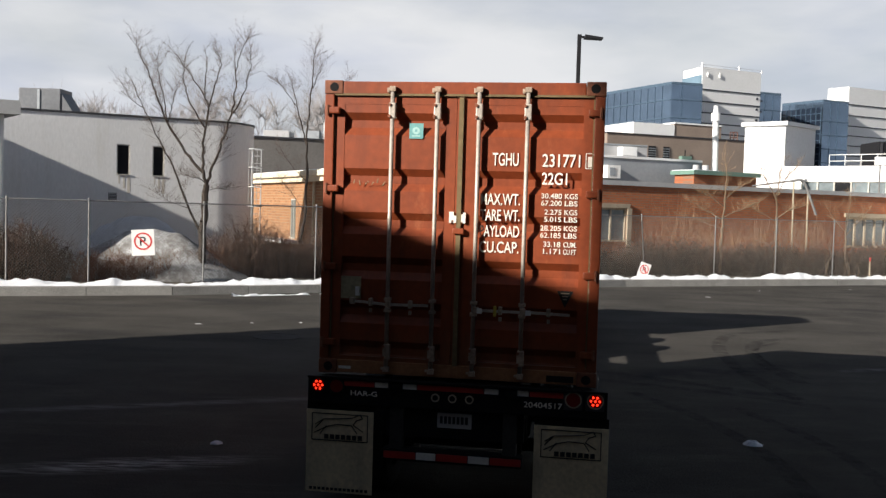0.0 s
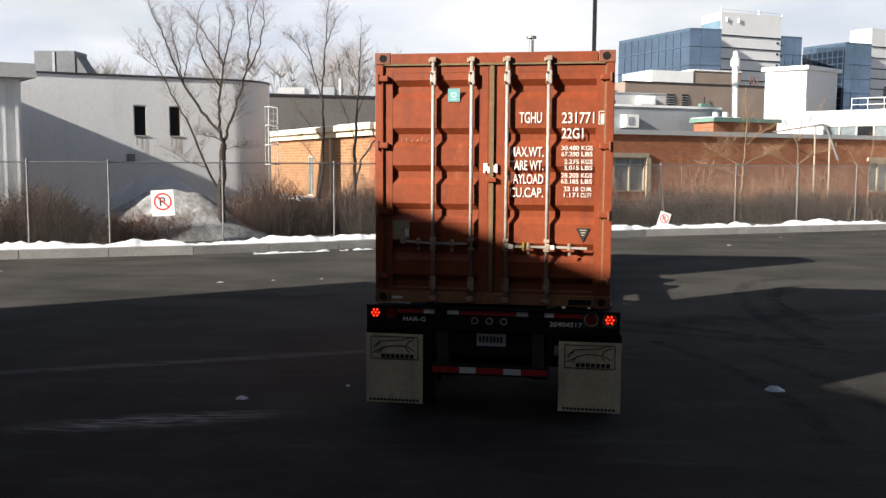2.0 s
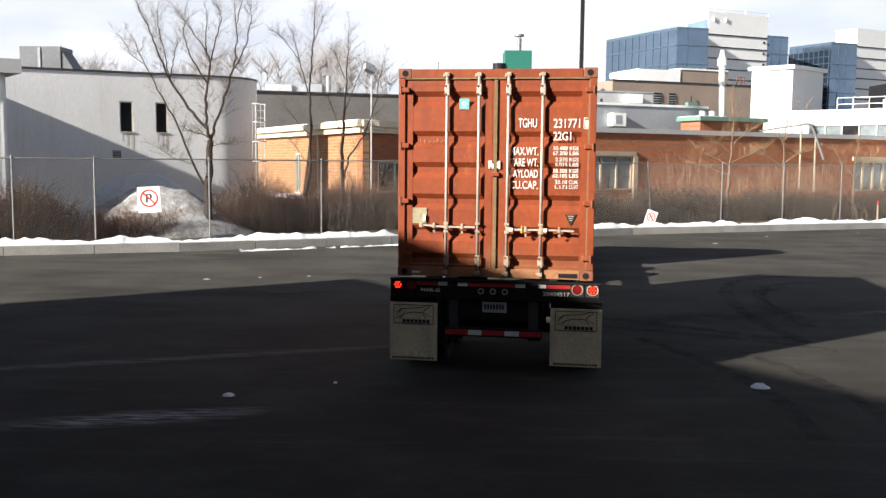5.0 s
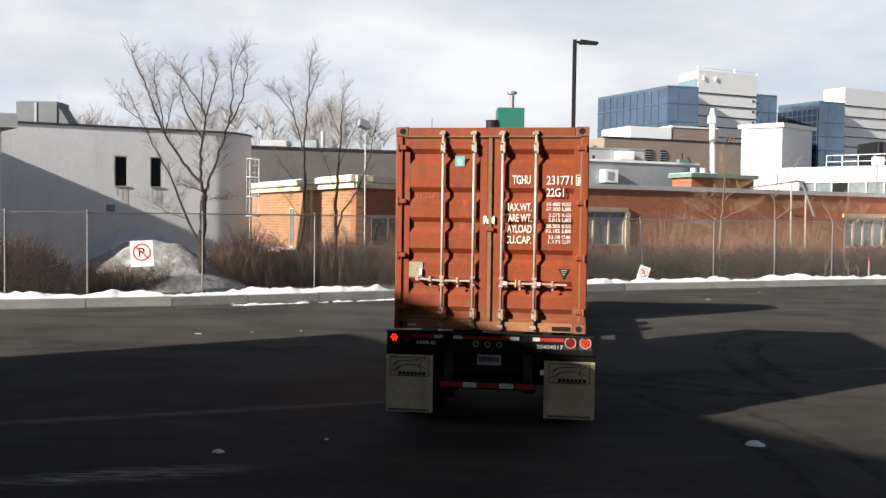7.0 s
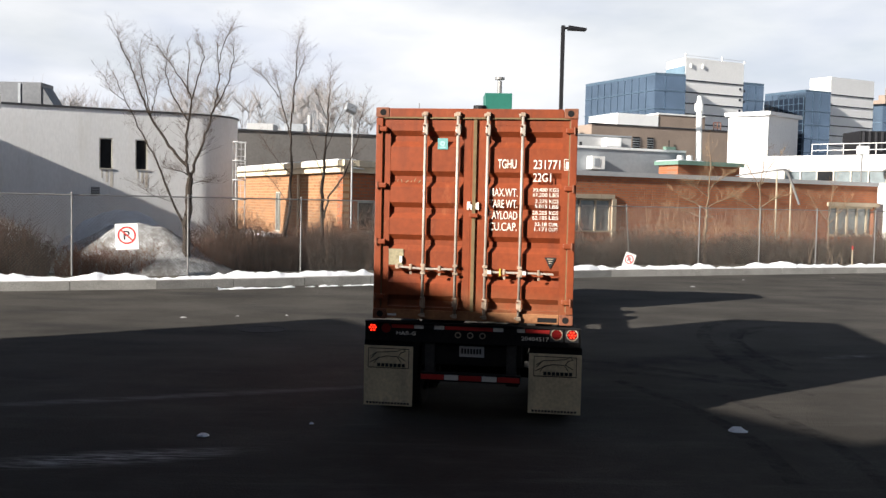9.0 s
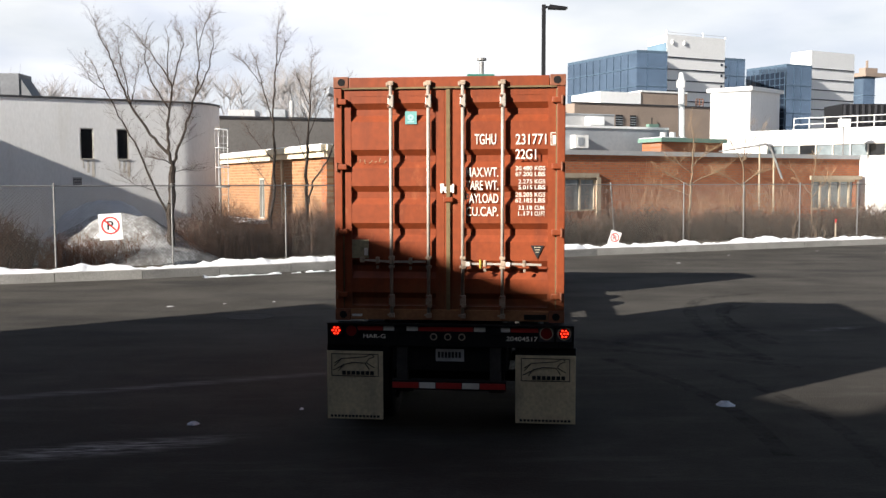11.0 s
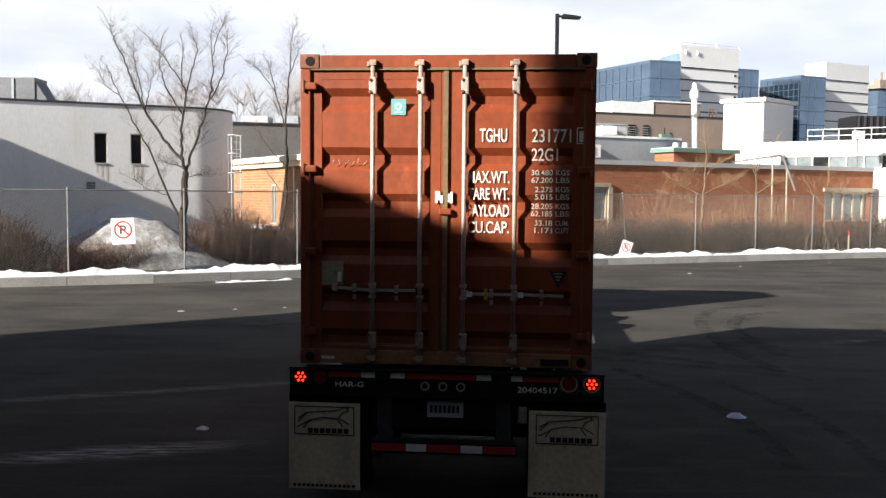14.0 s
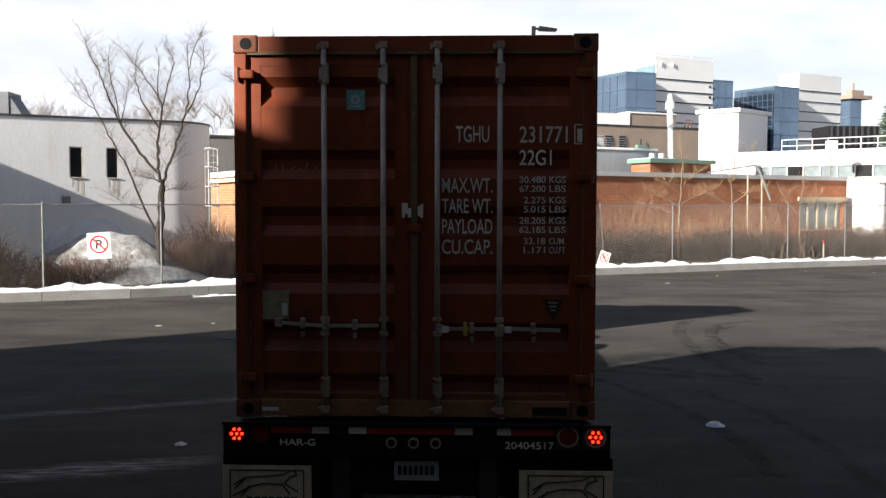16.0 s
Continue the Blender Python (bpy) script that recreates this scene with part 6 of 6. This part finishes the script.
# ---- small things on the asphalt ----
mh = thing("manhole_cover", "round iron manhole cover set in the asphalt", "manhole")
part("rim", Shape().ring((-3.35, 19.1, 0.0), (0, 0, 1), 0.43, 0.5, 0.008, 32), OLD_IRON, mh)
part("lid", Shape().tube((-3.35, 19.1, -0.02), (-3.35, 19.1, 0.005), 0.425, n=32), OLD_IRON, mh)


def crumple(name, c, r, h, label, category, material, seed):
    s = Shape()
    n = 14
    for j in range(6):
        f = j / 5
        for i in range(n):
            a = 2 * math.pi * i / n
            q = r * (1 - f * 0.85) * (1 + 0.45 * noise.noise((math.cos(a) * 2, math.sin(a) * 2, seed + f)))
            s.v.append((c[0] + q * 1.3 * math.cos(a), c[1] + q * math.sin(a), 0.003 + h * math.sin(f * 1.57) * (1 + 0.5 * noise.noise((a, f * 3, seed)))))
    for j in range(5):
        s.f += [(j * n + i, j * n + (i + 1) % n, (j + 1) * n + (i + 1) % n, (j + 1) * n + i) for i in range(n)]
    s.f += [tuple(range(5 * n, 6 * n)), tuple(range(n - 1, -1, -1))]
    return solo(name, s, material, label, category)


crumple("litter", (3.84, 11.1), 0.095, 0.05, "crumpled white plastic litter on the asphalt", "litter", LITTER, 1.0)
crumple("litter", (-2.5, 10.45), 0.055, 0.03, "small flat white litter on the asphalt", "litter", LITTER, 2.0)
crumple("litter", (-1.35, 11.1), 0.022, 0.02, "tiny white scrap on the asphalt", "litter", LITTER, 3.0)
rnd_l = random.Random(8)
for i in range(15):
    t = rnd_l.random()
    x = -12 + 34 * t
    y = 29.9 + 0.47 * x - rnd_l.uniform(0.3, 7.0) ** 1.0
    if abs(x - 2) < 3.0:
        continue
    crumple("ice_chip", (x, y), rnd_l.uniform(0.03, 0.09), 0.015, "small chip of dirty ice on the asphalt", "ice", DIRTY_SNOW, 10.0 + i)

stake = thing("marker_stake", "thin pale wooden marker stake with an orange tip", "stake")
part("shaft", Shape().box(18.98, 19.03, 41.0, 41.04, 0.1, 0.95), TAN_TRIM, stake)
part("tip", Shape().box(18.978, 19.032, 40.998, 41.042, 0.954, 1.12), TAPE_RED, stake)

# curved tyre marks: rubber that lies in patches
SCUFF = mat("tyre_mark_rubber", (0.02, 0.02, 0.021), rough=0.85, spec=0.1, vary=0.4, scale=2, fine=20)
sn = SCUFF.node_tree
s_tc, s_no, s_mr = sn.nodes.new("ShaderNodeTexCoord"), sn.nodes.new("ShaderNodeTexNoise"), sn.nodes.new("ShaderNodeMapRange")
s_no.inputs["Scale"].default_value, s_no.inputs["Detail"].default_value, s_no.inputs["Roughness"].default_value = 3.5, 8, 0.7
s_mr.inputs["From Min"].default_value, s_mr.inputs["From Max"].default_value, s_mr.inputs["To Max"].default_value = 0.40, 0.70, 0.5
sn.links.new(s_tc.outputs["Object"], s_no.inputs["Vector"])
sn.links.new(s_no.outputs["Fac"], s_mr.inputs["Value"])
sn.links.new(s_mr.outputs[0], sn.nodes["Principled BSDF"].inputs["Alpha"])


def tyre_mark(line, w):
    pts = [Vector(p) for p in line]
    pts = [pts[0] * 2 - pts[1]] + pts + [pts[-1] * 2 - pts[-2]]
    c = []
    for i in range(1, len(pts) - 2):
        p0, p1, p2, p3 = pts[i - 1:i + 3]
        for k in range(10):
            u = k / 10
            c.append(0.5 * (2 * p1 + (p2 - p0) * u + (2 * p0 - 5 * p1 + 4 * p2 - p3) * u * u + (3 * p1 - p0 - 3 * p2 + p3) * u ** 3))
    s = Shape()
    for i, p in enumerate(c):
        d = (c[min(i + 1, len(c) - 1)] - c[max(i - 1, 0)]).normalized()
        n = Vector((-d.y, d.x)) * w / 2
        s.v += [(p.x - n.x, p.y - n.y, 0.004), (p.x + n.x, p.y + n.y, 0.004)]
    s.f += [(2 * i, 2 * i + 1, 2 * i + 3, 2 * i + 2) for i in range(len(c) - 1)]
    solo("tyre_mark", s, SCUFF, "dark curved tyre mark on the asphalt", "tyre mark", "tyre marks")


tyre_mark([(8.6, 22.6), (6.9, 21.6), (5.95, 19.6), (5.5, 17.2), (5.4, 15.5), (5.5, 13.8)], 0.28)
tyre_mark([(8.2, 21.2), (7.1, 20.4), (6.4, 18.8), (6.1, 17.0), (6.1, 15.2)], 0.28)
tyre_mark([(7.5, 20.4), (6.6, 19.2), (6.25, 17.4), (6.4, 15.6)], 0.12)
tyre_mark([(0.6, 16.9), (2.6, 16.1), (4.2, 15.0), (5.7, 13.9)], 0.35)
tyre_mark([(1.2, 15.6), (3.0, 15.0), (4.5, 14.3), (5.9, 13.3)], 0.25)
tyre_mark([(3.0, 14.2), (3.6, 12.4), (3.85, 10.6), (3.7, 8.8)], 0.22)
tyre_mark([(4.3, 13.2), (4.7, 11.6), (4.75, 10.0), (4.5, 8.4)], 0.2)

TRUCK = [
    (0.0, 0.140, 8.018, -9.20),
    (0.5, 0.170, 8.290, -9.10),
    (1.0, 0.220, 8.681, -9.00),
    (1.5, 0.270, 9.100, -8.90),
    (2.0, 0.320, 9.500, -8.80),
    (2.5, 0.370, 9.879, -8.70),
    (3.0, 0.419, 10.220, -8.74),
    (3.5, 0.468, 10.491, -8.79),
    (4.0, 0.516, 10.881, -8.83),
    (6.5, 0.620, 11.754, -9.06),
    (7.0, 0.619, 11.721, -9.10),
    (7.5, 0.621, 11.694, -9.05),
    (8.0, 0.613, 11.639, -9.00),
    (8.5, 0.595, 11.514, -8.95),
    (9.0, 0.557, 11.203, -8.90),
    (11.5, 0.346, 9.429, -7.80),
    (12.0, 0.318, 9.092, -7.55),
    (12.5, 0.270, 8.715, -7.30),
    (13.0, 0.239, 8.360, -7.03),
    (13.5, 0.207, 8.014, -6.77),
    (14.0, 0.176, 7.659, -6.50),
    (14.5, 0.145, 7.294, -6.05),
    (15.0, 0.114, 6.939, -5.60),
    (15.5, 0.102, 6.573, -5.10),
    (16.0, 0.081, 6.238, -4.60),
]


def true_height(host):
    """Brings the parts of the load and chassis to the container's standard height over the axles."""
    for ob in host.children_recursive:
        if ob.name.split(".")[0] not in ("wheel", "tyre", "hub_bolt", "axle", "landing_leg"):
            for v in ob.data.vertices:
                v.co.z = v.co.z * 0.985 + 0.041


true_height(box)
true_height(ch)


def motions():
    rows = [(t, pose(x, y, 0, 0, 0, yaw)) for t, x, y, yaw in TRUCK]
    for ob in (box, ch, trac):
        walk(ob, rows)
    ts = [row[0] for row in TRUCK]
    gone = [row[2] for row in TRUCK]
    for wh, x, y, r in WHEELS:
        turns = []
        for i in range(49):
            t = i * 16.0 / 48
            turns.append((t, pose(x, y, r, -math.degrees((float(np.interp(t, ts, gone)) - gone[0]) / r), 0, 0)))
        walk(wh, turns)


motions()
